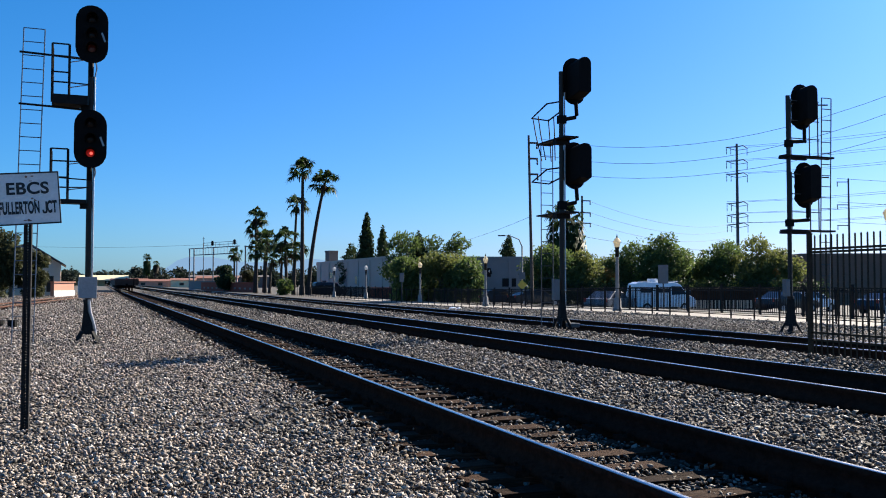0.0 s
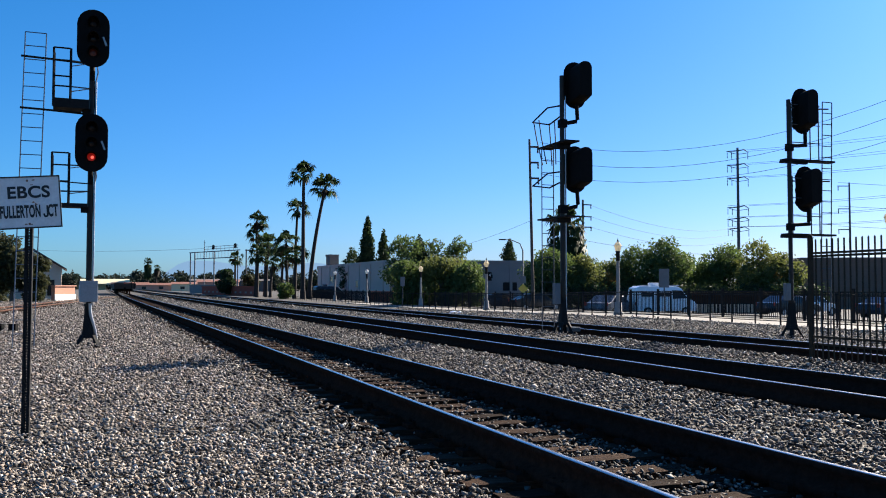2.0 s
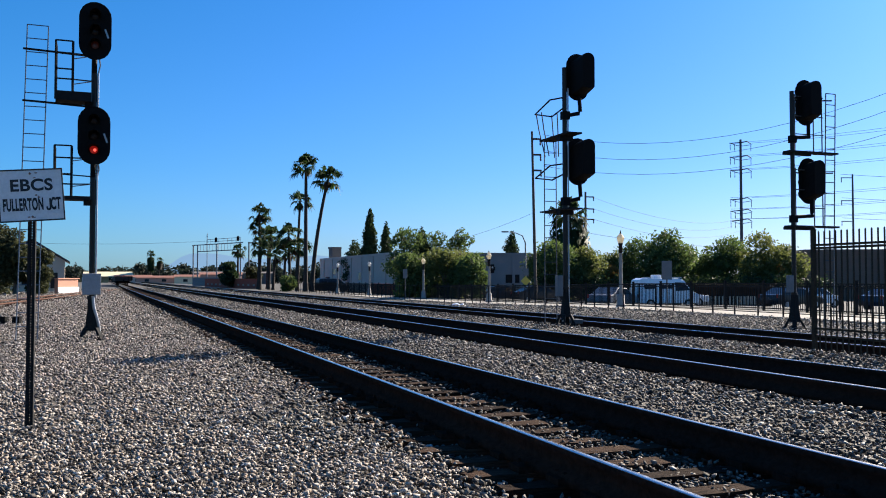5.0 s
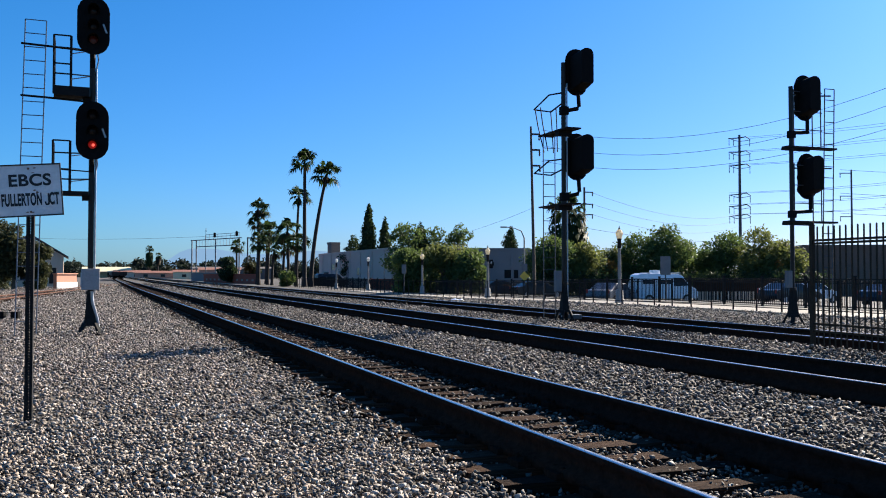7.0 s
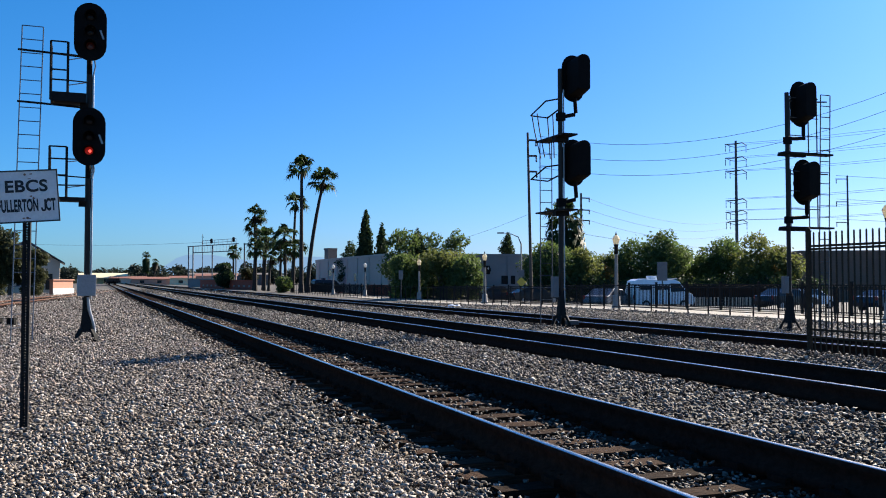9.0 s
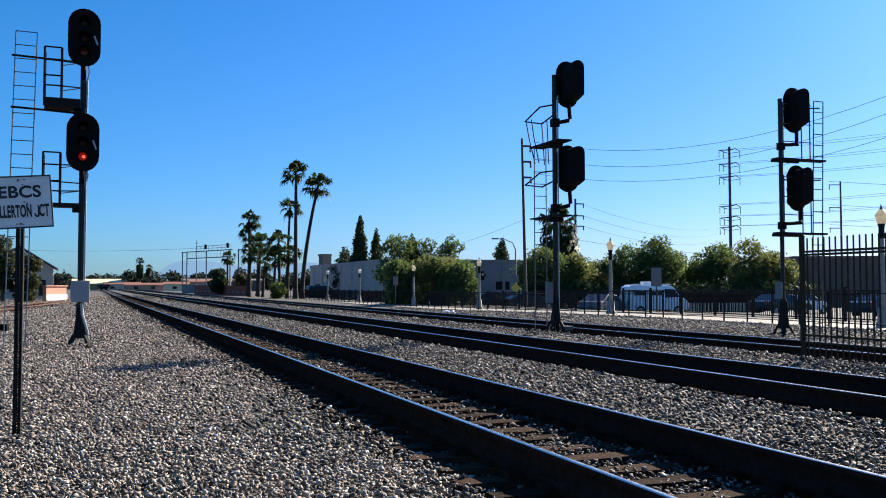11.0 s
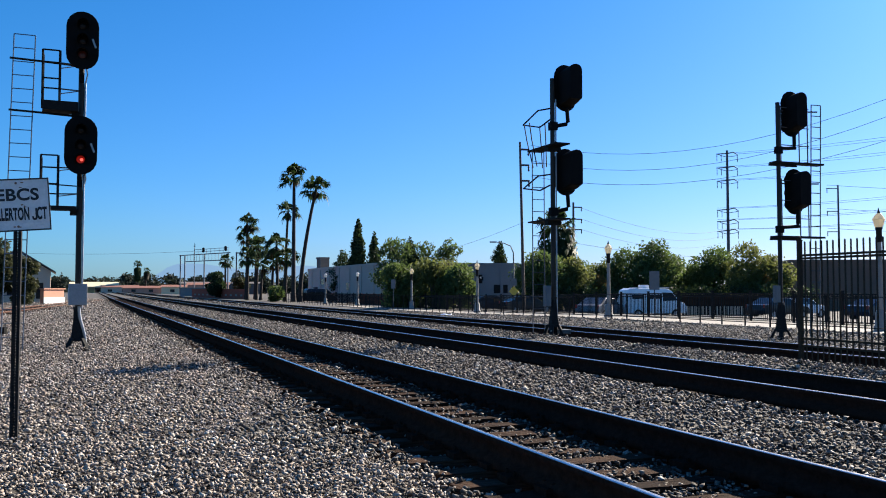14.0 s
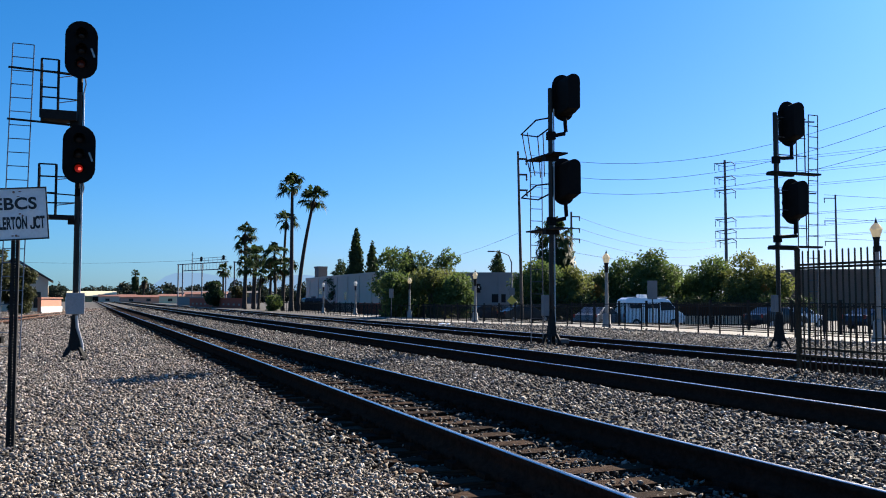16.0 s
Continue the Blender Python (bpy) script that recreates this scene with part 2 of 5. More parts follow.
def oval(w, h, n=10):
    """Outline of an upright stadium, w wide and h high, centred."""
    r = w / 2
    c = h / 2 - r
    return [(r * math.cos(t), c + r * math.sin(t)) for t in (math.pi * i / n for i in range(n + 1))] + \
           [(r * math.cos(t), -c + r * math.sin(t)) for t in (math.pi + math.pi * i / n for i in range(n + 1))]


# ---- plan: s runs along the tracks, n across them to the right ----
HEADING = 0.3595
SH, CH = math.sin(HEADING), math.cos(HEADING)
TRACKS = (3.69, 8.36, 13.02)         # centre lines, n
RAIL_TOP, GAUGE = 0.1825, 0.7535


def bend(s):
    """Sideways shift of the tracks at s: a slight curve."""
    s = np.maximum(s, 0)
    return -1.0 * s**2 / (s**2 + 55.0**2) - 0.0045 * s * s**2 / (s**2 + 80.0**2)


def plan(s, n):
    """World x, y of a place given along and across the tracks."""
    return n * CH - s * SH, s * CH + n * SH


def step(a, b, v):
    k = np.clip((v - a) / (b - a), 0, 1)
    return k * k * (3 - 2 * k)


def height(s, n):
    """Ground height: ballast crowns between the tracks, and the lower yard behind the platform."""
    q = n - bend(s)
    z = 0.15 * np.exp(-((q - 10.75) / 0.75)**2) + 0.04 * np.exp(-((q - 6.0) / 0.8)**2)
    for c, dip, deep in zip(TRACKS, (0.065, 0.06, 0.06), (0.0, 0.02, 0.02)):
        z = z - dip * (1 - step(0.95, 1.3, np.abs(q - c))) - (0.05 * (step(1.9, 2.25, q) - step(2.7, 2.9, q)) if c < 5 else 0) - deep * (1 - step(0.66, 0.8, np.abs(q - c)))
    z = z - 0.06 * step(1.0, 2.2, -q)
    z = z + (-0.28 * step(28, 60, s)) * step(15, 19, q) - (0.45 + 0.28 * (1 - step(28, 60, s))) * step(31, 33.5, q)
    z = z + 0.09 * step(18.4, 20.4, q) * (1 - step(24, 27, q))
    return z


def along(s, n, z=0.0, turn=0.0):
    """Pose at (s, n) with local y along the tracks."""
    x, y = plan(s, n)
    return pose(x, y, z, 0, 0, math.degrees(HEADING) + turn)


# ---- ground ----
def make_ground():
    sv = np.concatenate([[-3000, -1200, -500, -200, -80, -40, -20], np.arange(-10, 40, 0.5), np.arange(40, 140, 3), np.arange(140, 420, 20), [450, 600, 900, 1500, 2600, 4200]])
    nv = np.concatenate([[-4000, -2000, -900, -400, -200, -100, -50, -30, -20], np.arange(-14, -4, 1.0), np.arange(-4, 22, 0.25), np.arange(22, 60, 1.5), [65, 80, 110, 170, 300, 600, 1200, 2500, 4500]])
    s, n = np.meshgrid(sv, nv, indexing="ij")
    x, y = plan(s, n + np.where(np.abs(n) < 40, bend(s) * (n < 16), 0))
    z = height(s, n + bend(s) * (n < 16))
    z += 0.02 * np.sin(s * 1.7 + n * 2.3) * np.sin(n * 1.3 - s * 0.6) * (np.abs(n) < 20)
    a, b = len(sv), len(nv)
    i = (np.arange(a - 1)[:, None] * b + np.arange(b - 1)[None]).ravel()
    me = bulk("ground", np.stack([x.ravel(), y.ravel(), z.ravel() - 0.085], 1), np.stack([i, i + b, i + b + 1, i + 1], 1), GROUND)
    me.flip_normals()
    me.shade_smooth()
    tagged(new("ground", me), "grey and brown gravel ground of the rail yard", "ground", kind="structure")


def stones(name, rng, s0, s1, n0, n1, per_m2, size, keep, tris, label, material=None, sink=0.02):
    """Loose broken stones strewn over a stretch of the plan."""
    count = int((s1 - s0) * (n1 - n0) * per_m2)
    s, q = rng.uniform(s0, s1, count), rng.uniform(n0, n1, count)
    ok = keep(s, q)
    s, q = s[ok], q[ok]
    for c in TRACKS:                                            # rails stay clear
        ok = np.abs(np.abs(q - c) - GAUGE) > 0.105
        s, q = s[ok], q[ok]
    count = len(s)
    x, y = plan(s, q + bend(s))
    z = height(s, q + bend(s))
    k = size * np.minimum(rng.lognormal(0, 0.2, count), 1.5)
    if tris == 12:
        base = np.array([(x, y, z) for z in (-1, 1) for x, y in ((-1, -1), (1, -1), (1, 1), (-1, 1))]) * 0.62
        face = np.array([(3, 2, 1), (3, 1, 0), (4, 5, 6), (4, 6, 7), (0, 1, 5), (0, 5, 4), (1, 2, 6), (1, 6, 5), (2, 3, 7), (2, 7, 6), (3, 0, 4), (3, 4, 7)])
    else:
        base = np.array([(1, 0, 0), (-1, 0, 0), (0, 1, 0), (0, -1, 0), (0, 0, 1), (0, 0, -1)]) * 1.0
        face = np.array([(0, 2, 4), (2, 1, 4), (1, 3, 4), (3, 0, 4), (2, 0, 5), (1, 2, 5), (3, 1, 5), (0, 3, 5)])
    v = base[None] * rng.uniform(0.5, 1.35, (count, len(base), 1))
    v = v * np.stack([np.ones(count), rng.uniform(0.40, 0.78, count), rng.uniform(0.32, 0.6, count)], 1)[:, None]
    turn, tip, way = rng.uniform(0, 2 * np.pi, count), rng.normal(0, 0.58, count), rng.uniform(0, 2 * np.pi, count)
    w, c = np.cos(tip / 2) * np.cos(turn / 2), np.cos(tip / 2) * np.sin(turn / 2)
    a, b = np.sin(tip / 2) * np.cos(way), np.sin(tip / 2) * np.sin(way)
    rot = np.stack([1 - 2 * (b * b + c * c), 2 * (a * b - c * w), 2 * (a * c + b * w), 2 * (a * b + c * w), 1 - 2 * (a * a + c * c), 2 * (b * c - a * w), 2 * (a * c - b * w), 2 * (b * c + a * w), 1 - 2 * (a * a + b * b)], 1).reshape(-1, 3, 3)
    v = np.einsum("nij,nkj->nki", rot, v) * (k / 2)[:, None, None]
    v += np.stack([x, y, z - sink + rng.uniform(-1.1, 0.62, count) * k], 1)[:, None]
    f = (face[None] + (np.arange(count) * len(base))[:, None, None]).reshape(-1, 3)
    tagged(new(name, bulk(name, v.reshape(-1, 3), f, material or STONE)), label, "ballast", kind="stuff")


def make_ballast():
    rng = np.random.default_rng(5)
    d2 = lambda s, q: s**2 + (q + bend(s))**2
    fan = lambda s, q: (q > -0.2 * s - 0.9) & (q < 1.25 * s + 1.0)
    crib = lambda s, q: np.min([np.abs(q - c) for c in TRACKS], axis=0) < 1.08 + 0.06 * np.sin(s * 5) + 0.05 * np.sin(s * 2.1 + q)
    edge = lambda s, q: q + 0.5 * np.sin(s * 0.9) + 0.3 * np.sin(s * 2.3 + q) > 1.9
    kinds = ((lambda s, q: ~edge(s, q) & ~crib(s, q), BROWNSTONE, "loose brown and grey broken stone beside the track", -5.2, 3.2),
             (lambda s, q: edge(s, q) & ~crib(s, q), STONE, "loose grey broken-stone ballast between the tracks", 1.0, 12.2),
             (crib, CRIBSTONE, "ballast between the ties, darkened for rail shade", 2.3, 14.4))
    for sort, mt, lb, n0, n1 in kinds:
        pick = lambda s, q: fan(s, q) & sort(s, q)
        stones("ballast", rng, 2.0, 9.0, n0, min(n1, 10), 1020 if mt != STONE else 800, 0.0455 if mt != STONE else 0.055, lambda s, q: pick(s, q) & (d2(s, q) > 14) & (d2(s, q) < 72), 12, lb, mt)
        stones("ballast", rng, 3.0, 21.0, n0, n1, 500 if mt != STONE else 400, 0.058 if mt != STONE else 0.068, lambda s, q: pick(s, q) & (d2(s, q) >= 72) & (d2(s, q) < 400), 8, lb, mt)
        stones("ballast", rng, 9.0, 34.0, n0 - 2, n1 + 8.3 * (mt == STONE), 170, 0.075, lambda s, q: pick(s, q) & (d2(s, q) >= 400) & (d2(s, q) < 1156), 8, lb, mt)
        stones("ballast", rng, 20.0, 60.0, n0 - 3, n1 + 8.3 * (mt == STONE), 80 if mt != CRIBSTONE else 55, 0.095, lambda s, q: pick(s, q) & (d2(s, q) >= 1156), 8, lb, mt)
        if mt != CRIBSTONE:
            stones("ballast", rng, 55.0, 130.0, n0 - 10 * (mt != STONE), n1, 18, 0.14, pick, 8, lb, mt)
        rest = lambda s, q: ~(fan(s, q) & (d2(s, q) > 14)) & sort(s, q)
        stones("ballast", rng, -7.0, 16.0, -7.0, 11.0, 46, 0.11, rest, 8, lb, mt, 0.055)


# ---- tracks ----
def rail_profile():
    h = RAIL_TOP - 0.012
    side = [(0.076, -0.055), (0.076, 0.012), (0.02, 0.03), (0.009, 0.05), (0.009, h - 0.06), (0.036, h - 0.04), (0.0375, h - 0.009), (0.031, h - 0.002), (0.021, h)]
    return side, h


def sweep(nc, svals, outline, material, name, z0=0.012):
    """A closed outline (across, up) carried along a track line."""
    k = len(outline)
    x, y = plan(svals, nc + bend(svals))
    rows = []
    for a, z in outline:
        xx, yy = plan(svals, nc + bend(svals) + a)
        rows.append(np.stack([xx, yy, np.full(len(svals), z + z0)], 1))
    v = np.stack(rows, 1).reshape(-1, 3)
    i = np.arange(len(svals) - 1)[:, None] * k
    j = np.arange(k)[None]
    f = np.stack([i + j, i + (j + 1) % k, i + k + (j + 1) % k, i + k + j], -1).reshape(-1, 4)
    return bulk(name, v, f, material)


def make_track(nc, label, ties_near, head, s_end=680.0):
    t = thing("railway_track", Matrix(), label, "track", "parallel railway tracks", "structure")
    svals = np.concatenate([np.arange(-30, 60, 1.5), np.arange(60, s_end, 8.0)])
    low, top = rail_profile()
    for sgn in (-1, 1):
        web = low + [(-a, z) for a, z in low[::-1]]
        ob = part("rail", sweep(nc + sgn * GAUGE, svals, web, RAIL, "rail"), RAIL, t, "dark rusted steel rail with a polished top")
        w = 0.027 if nc < 5 else 0.035
        cap = [(w, top - 0.004), (w - 0.003, top + 0.001), (-w + 0.003, top + 0.001), (-w, top - 0.004)]
        part("rail_head", sweep(nc + sgn * GAUGE, svals, cap, head, "rail_head"), head, ob, "bright worn running surface")
    rng = random.Random(int(nc * 100))
    meshes = []
    for i in range(4):                                           # four worn ties with ragged, split edges
        sh = Shape()
        cuts = [-1.3, -1.22, -0.95, -0.7, -0.5, -0.3, -0.1, 0.12, 0.35, 0.55, 0.8, 1.05, 1.24, 1.3]
        vs, fs = [], []
        for x in cuts:
            w = 0.106 + rng.uniform(-0.02, 0.01)
            vs += [(x, -w, -0.17), (x, w, -0.17), (x, w - 0.006, rng.uniform(-0.012, 0)), (x, 0.02, rng.uniform(-0.014, 0.002)), (x, -w + 0.006, rng.uniform(-0.012, 0))]
        for j in range(len(cuts) - 1):
            fs += [(j * 5 + q, j * 5 + (q + 1) % 5, j * 5 + 5 + (q + 1) % 5, j * 5 + 5 + q) for q in range(5)]
        fs += [(4, 3, 2, 1, 0), tuple(range(len(cuts) * 5 - 5, len(cuts) * 5))]
        meshes.append(sh.add(vs, fs).mesh("tie", TIE))
    plate = Shape().box(-0.17, -0.09, -0.04, 0.17, 0.09, 0.014)
    for a in (-0.1, 0.1):
        for b in (-0.06, 0.06):
            plate.box(a - 0.012, b - 0.012, 0.014, a + 0.012, b + 0.012, 0.045)
    pm = plate.mesh("tie_plate", RAIL)
    s, i = -1.6, 0
    while s < ties_near:
        x, y = plan(s, nc + float(bend(s)) + rng.uniform(-0.05, 0.05))
        tie = part("tie", meshes[i % 4], TIE, t, m=pose(x, y, rng.uniform(-0.055, -0.04) - (0.02 if nc > 5 else 0), 0, rng.uniform(-0.4, 0.4), math.degrees(HEADING) + rng.uniform(-1.2, 1.2)))
        if nc < 5 and s < 22:
            for sgn in (-1, 1):
                part("tie_plate", pm, RAIL, tie, m=pose(sgn * GAUGE, 0, 0.03))
        s += 0.497 + rng.uniform(-0.03, 0.03)
        i += 1
    rest = Shape()
    while s < 130:
        x, y = plan(s, nc + float(bend(s)))
        rest.box(-1.3, -0.115, -0.17, 1.3, 0.115, 0, pose(x, y, 0, 0, 0, math.degrees(HEADING)))
        s += 0.497
    tagged(part("tie_row", rest, TIE, t, "far weathered wooden ties"), kind="stuff")


def make_spur():
    """The rusty side track that leaves to the left."""
    t = thing("railway_track", Matrix(), "rusty disused side track in the gravel", "track", kind="structure")
    for k in (-GAUGE, GAUGE):
        pts = [(*plan(sv, -5.95 + k + 0.1 * (sv - 50.8) - 0.0004 * max(0, sv - 80)**2), 0.04) for sv in range(10, 116, 5)]
        part("rail", Shape().tube(pts, 0.05, 6), RUSTY, t, "brown rusted rail")
    tie = Shape().box(-1.3, -0.11, -0.1, 1.3, 0.11, 0.03).mesh("tie", TIE)
    for i in range(60):
        sv = 14 + i * 1.1
        x, y = plan(sv, -5.95 + 0.1 * (sv - 50.8))
        part("tie", tie, None, t, m=pose(x, y, -0.06, 0, 0, math.degrees(HEADING) - 6))


# ---- sign ----
def words(text, size, x, z, y, parent, m, squeeze=1.0, bold=0.0):
    c = bpy.data.curves.new("lettering", "FONT")
    c.body, c.size, c.align_x, c.align_y, c.extrude, c.offset = text, size, "CENTER", "CENTER", 0.0006, bold
    c.space_character = 1.05
    tmp = new("tmp", c)
    me = bpy.data.meshes.new_from_object(tmp.evaluated_get(bpy.context.evaluated_depsgraph_get()))
    bpy.data.objects.remove(tmp)
    me.materials.clear()
    me.materials.append(INK)
    ob = part("lettering", me, INK, parent, "black painted capital letters", m=m @ pose(x, y, z, 90) @ Matrix.Diagonal((squeeze, 1, 1, 1)))
    return ob


def make_sign():
    t = thing("railway_sign", pose(-3.81, 8.2, -0.08, 0, 0, 17), "white metal junction sign with black lettering on a perforated steel post", "sign")
    post = Shape()
    w, wall = 0.033, 0.004                                        # square tube, front and back pierced by rows of holes
    hole, pitch = 0.007, 0.0254
    for k in (-1, 1):
        post.box(min(k * w, k * (w - wall)), -w, 0, max(k * w, k * (w - wall)), w, 2.0)
    for y0 in (-w, w - wall):
        zs = 0.03
        while zs < 1.96:
            post.box(-w + wall, y0, zs - pitch / 2 + hole, w - wall, y0 + wall, zs + pitch / 2 - hole)
            post.box(-w + wall, y0, zs + pitch / 2 - hole, -hole, y0 + wall, zs + pitch / 2 + hole)
            post.box(hole, y0, zs + pitch / 2 - hole, w - wall, y0 + wall, zs + pitch / 2 + hole)
            zs += pitch
    part("post", post, IRON, t, "dark perforated steel post")
    lean = pose(-0.005, -0.05, 2.19, 0, -4.4, 0)
    panel = part("panel", Shape().box(-0.272, -0.004, -0.235, 0.272, 0.004, 0.235), SIGNWHITE, t, "white sign panel with chipped paint", bevel=0.003, m=lean)
    edge = Shape()
    for x0, z0, x1, z1 in ((-0.278, -0.242, 0.278, -0.229), (-0.278, 0.229, 0.278, 0.242), (-0.278, -0.229, -0.267, 0.229), (0.267, -0.229, 0.278, 0.229)):
        edge.box(x0, -0.0075, z0, x1, 0.007, z1)
    part("border", edge, INK, panel, "black border")
    words("EBCS", 0.15, 0.005, 0.088, -0.0065, panel, Matrix(), 1.06, 0.0045)
    words("FULLERTON", 0.152, -0.072, -0.09, -0.0065, panel, Matrix(), 0.40, 0.006)
    words("CT", 0.152, 0.204, -0.09, -0.0065, panel, Matrix(), 0.42, 0.006)
    hook = [(0.034, 0.055), (0.018, 0.055), (0.018, -0.03), (0.013, -0.04), (0.005, -0.036), (0.003, -0.02), (-0.012, -0.02), (-0.009, -0.045), (0.002, -0.056), (0.018, -0.056), (0.029, -0.049), (0.034, -0.034)]
    part("lettering", Shape().prism([(0.132 + x, -0.09 + z) for x, z in hook], -0.0071, -0.0059), INK, panel, "black painted capital letters")
    for x, z in ((0.0, 0.2), (0.0, -0.2)):
        part("bolt", Shape().lathe([(0.011, 0), (0.011, 0.006), (0.007, 0.01)], 8, pose(x, -0.004, z, 90)), RUST, panel, "rusty bolt head")
    rng = random.Random(3)
    for i in range(9):
        x, z = rng.uniform(-0.06, 0.07), rng.choice((0.17, 0.2, 0.0, -0.03, -0.19)) + rng.uniform(-0.015, 0.015)
        a, b = rng.uniform(0.006, 0.016), rng.uniform(0.004, 0.008)
        part("paint_chip", Shape().prism([(x + a * math.cos(k), z + b * math.sin(k)) for k in (0.3, 1.2, 2.4, 3.5, 4.4, 5.4)], -0.0055, -0.0042), RUST, panel, "rust showing where paint chipped")


# ---- signals ----
def head_front(z, side, lit, parent, name="signal_head"):
    """A three-lens colour light head: background plate, housing, hoods and lenses; local -y is its face."""
    x, y = side
    h = part(name, Shape().prism(oval(0.69, 1.34), -0.012, 0.0), BLACK, parent, "black oval signal head with three hooded lenses", m=pose(x, y, z))
    part("rim", Shape().tube([(a, -0.006, b) for a, b in oval(0.69, 1.34)] + [(0.345, -0.006, 0.325)], 0.01, 6), BLACK, h)
    part("housing", Shape().prism([(a * 0.62, b * 0.86) for a, b in oval(0.72, 1.34)], 0.0, 0.2), BLACK, h, "black cast housing", bevel=0.03)
    for i, zz in enumerate((0.36, 0.0, -0.33)):
        ring = Shape()
        n = 14
        rim_pts = [math.radians(-38 + 256 * k / n) for k in range(n + 1)]
        vs, fs = [], []
        for t in rim_pts:
            dep = -0.30 * max(0.25, 0.55 + 0.45 * math.sin(t))
            for r in (0.125, 0.13):
                vs += [(r * math.cos(t), -0.012, zz + r * math.sin(t)), (r * math.cos(t), dep, zz + r * math.sin(t) - 0.03)]
        for k in range(n):
            a = k * 4
            fs += [(a, a + 1, a + 5, a + 4), (a + 2, a + 6, a + 7, a + 3), (a + 1, a + 3, a + 7, a + 5)]
        hood = part("hood", ring.add(vs, fs), BLACK, h, "black sheet-metal visor")
        part("lens", Shape().lathe([(0.092, 0), (0.088, 0.012), (0.05, 0.024), (0.0, 0.028)], 18, pose(0, -0.012, zz, 90)), (REDLIT if lit else DIMLENS) if i == 2 else LENS, h, "glowing red lens" if (lit and i == 2) else "dark unlit lens", smooth=True)
        if lit and i == 2:
            part("lens_core", Shape().lathe([(0.036, 0), (0.03, 0.008), (0.0, 0.012)], 12, pose(0.02, -0.038, zz - 0.01, 90)), REDCORE, h, "bright centre of the lit lens", smooth=True)
    part("latch", Shape().box(-0.02, -0.03, -0.11, 0.02, -0.013, 0.11, pose(0.25, 0, -0.05, 0, -20, 0)), GALV, h, "small bright latch")
    return h


def head_back(z, side, parent, deep=0.62):
    """The same kind of head seen from behind: plate, deep tapered housing, neck."""
    x, y = side
    h = part("signal_head", Shape().prism(oval(0.66, 1.26), -0.012, 0.0), BLACK, parent, "black oval signal head facing down the line", m=pose(x, y, z))
    part("rim", Shape().tube([(a, -0.006, b) for a, b in oval(0.66, 1.26)] + [(0.33, -0.006, 0.3)], 0.012, 6), BLACK, h)
    rows = []
    for yy, hw, z0, z1, cr in ((-0.012, 0.21, -0.52, 0.48, 0.18), (-0.55 * deep, 0.20, -0.47, 0.52, 0.18), (-deep, 0.18, -0.40, 0.53, 0.16)):
        ring = []
        for cx, cz, a0 in ((hw - cr, z1 - cr, 0), (-hw + cr, z1 - cr, 90), (-hw + 0.05, z0 + 0.05, 180), (hw - 0.05, z0 + 0.05, 270)):
            r = cr if a0 < 180 else 0.05
            ring += [(cx + r * math.cos(radians(a0 + 22.5 * k)), yy, cz + r * math.sin(radians(a0 + 22.5 * k))) for k in range(5)]
        rows.append(ring)
    m = len(rows[0])
    vs = [p for ring in rows for p in ring]
    fs = [(i * m + j, i * m + (j + 1) % m, (i + 1) * m + (j + 1) % m, (i + 1) * m + j) for i in range(2) for j in range(m)] + [tuple(range(m)), tuple(range(2 * m, 3 * m))]
    part("housing", Shape().add(vs, fs), BLACK, h, "black tapered sheet-metal housing", smooth=True)
    for zz in (0.36, 0.0, -0.33):
        part("hood", Shape().tube([(0, 0, zz), (0, 0.26, zz - 0.02)], [0.13, 0.125], 14, cap=False), BLACK, h, "black visor")
    return h


def mast(t, top, foot_z=0.0, r=0.065, wide=1.0):
    part("mast", Shape().tube([(0, 0, foot_z + 0.6), (0, 0, top)], r, 14), GREYMAST, t, "grey painted steel mast", smooth=True)
    base = Shape()                                               # cast shaft standing on four splayed legs, open below
    prof = ((0.2, 0.145), (0.38, 0.118), (0.66, 0.09), (0.95, 0.076))
    vs = [(x * h * wide, y * h * wide, foot_z + z) for z, h in prof for x, y in ((-1, -1), (1, -1), (1, 1), (-1, 1))]
    fs = [(i * 4 + j, i * 4 + (j + 1) % 4, i * 4 + 4 + (j + 1) % 4, i * 4 + 4 + j) for i in range(len(prof) - 1) for j in range(4)]
    part("foot", base.add(vs, fs + [(3, 2, 1, 0), (12, 13, 14, 15)]), IRON, t, "dark cast splayed mast foot", bevel=0.008)
    for a in range(4):
        m = pose(0, 0, foot_z, 0, 0, 45 + 90 * a)
        leg = Shape().add([(a0 * wide + e, w, z) for z, a0, d in ((0.02, 0.25, 0.08), (0.12, 0.215, 0.07), (0.27, 0.13, 0.06)) for e, w in ((0, -0.05), (d, -0.05), (d, 0.05), (0, 0.05))],
                          [(k * 4 + i, k * 4 + (i + 1) % 4, k * 4 + 4 + (i + 1) % 4, k * 4 + 4 + i) for k in range(2) for i in range(4)] + [(3, 2, 1, 0), (8, 9, 10, 11)], m)
        part("leg", leg, IRON, t, bevel=0.006)
        part("foot_pad", Shape().box(0.2 * wide, -0.06, -0.02, 0.36 * wide, 0.06, 0.035, m), IRON, t, bevel=0.006)
    part("collar", Shape().tube([(0, 0, foot_z + 0.93), (0, 0, foot_z + 1.0)], r + 0.035, 14), GREYMAST, t, "steel collar")
    for a in range(4):
        part("anchor_bolt", Shape().tube([(0.24, 0, foot_z), (0.24, 0, foot_z + 0.12)], 0.014, 6, m=pose(0, 0, 0, 0, 0, 45 + 90 * a)), GALV, t)


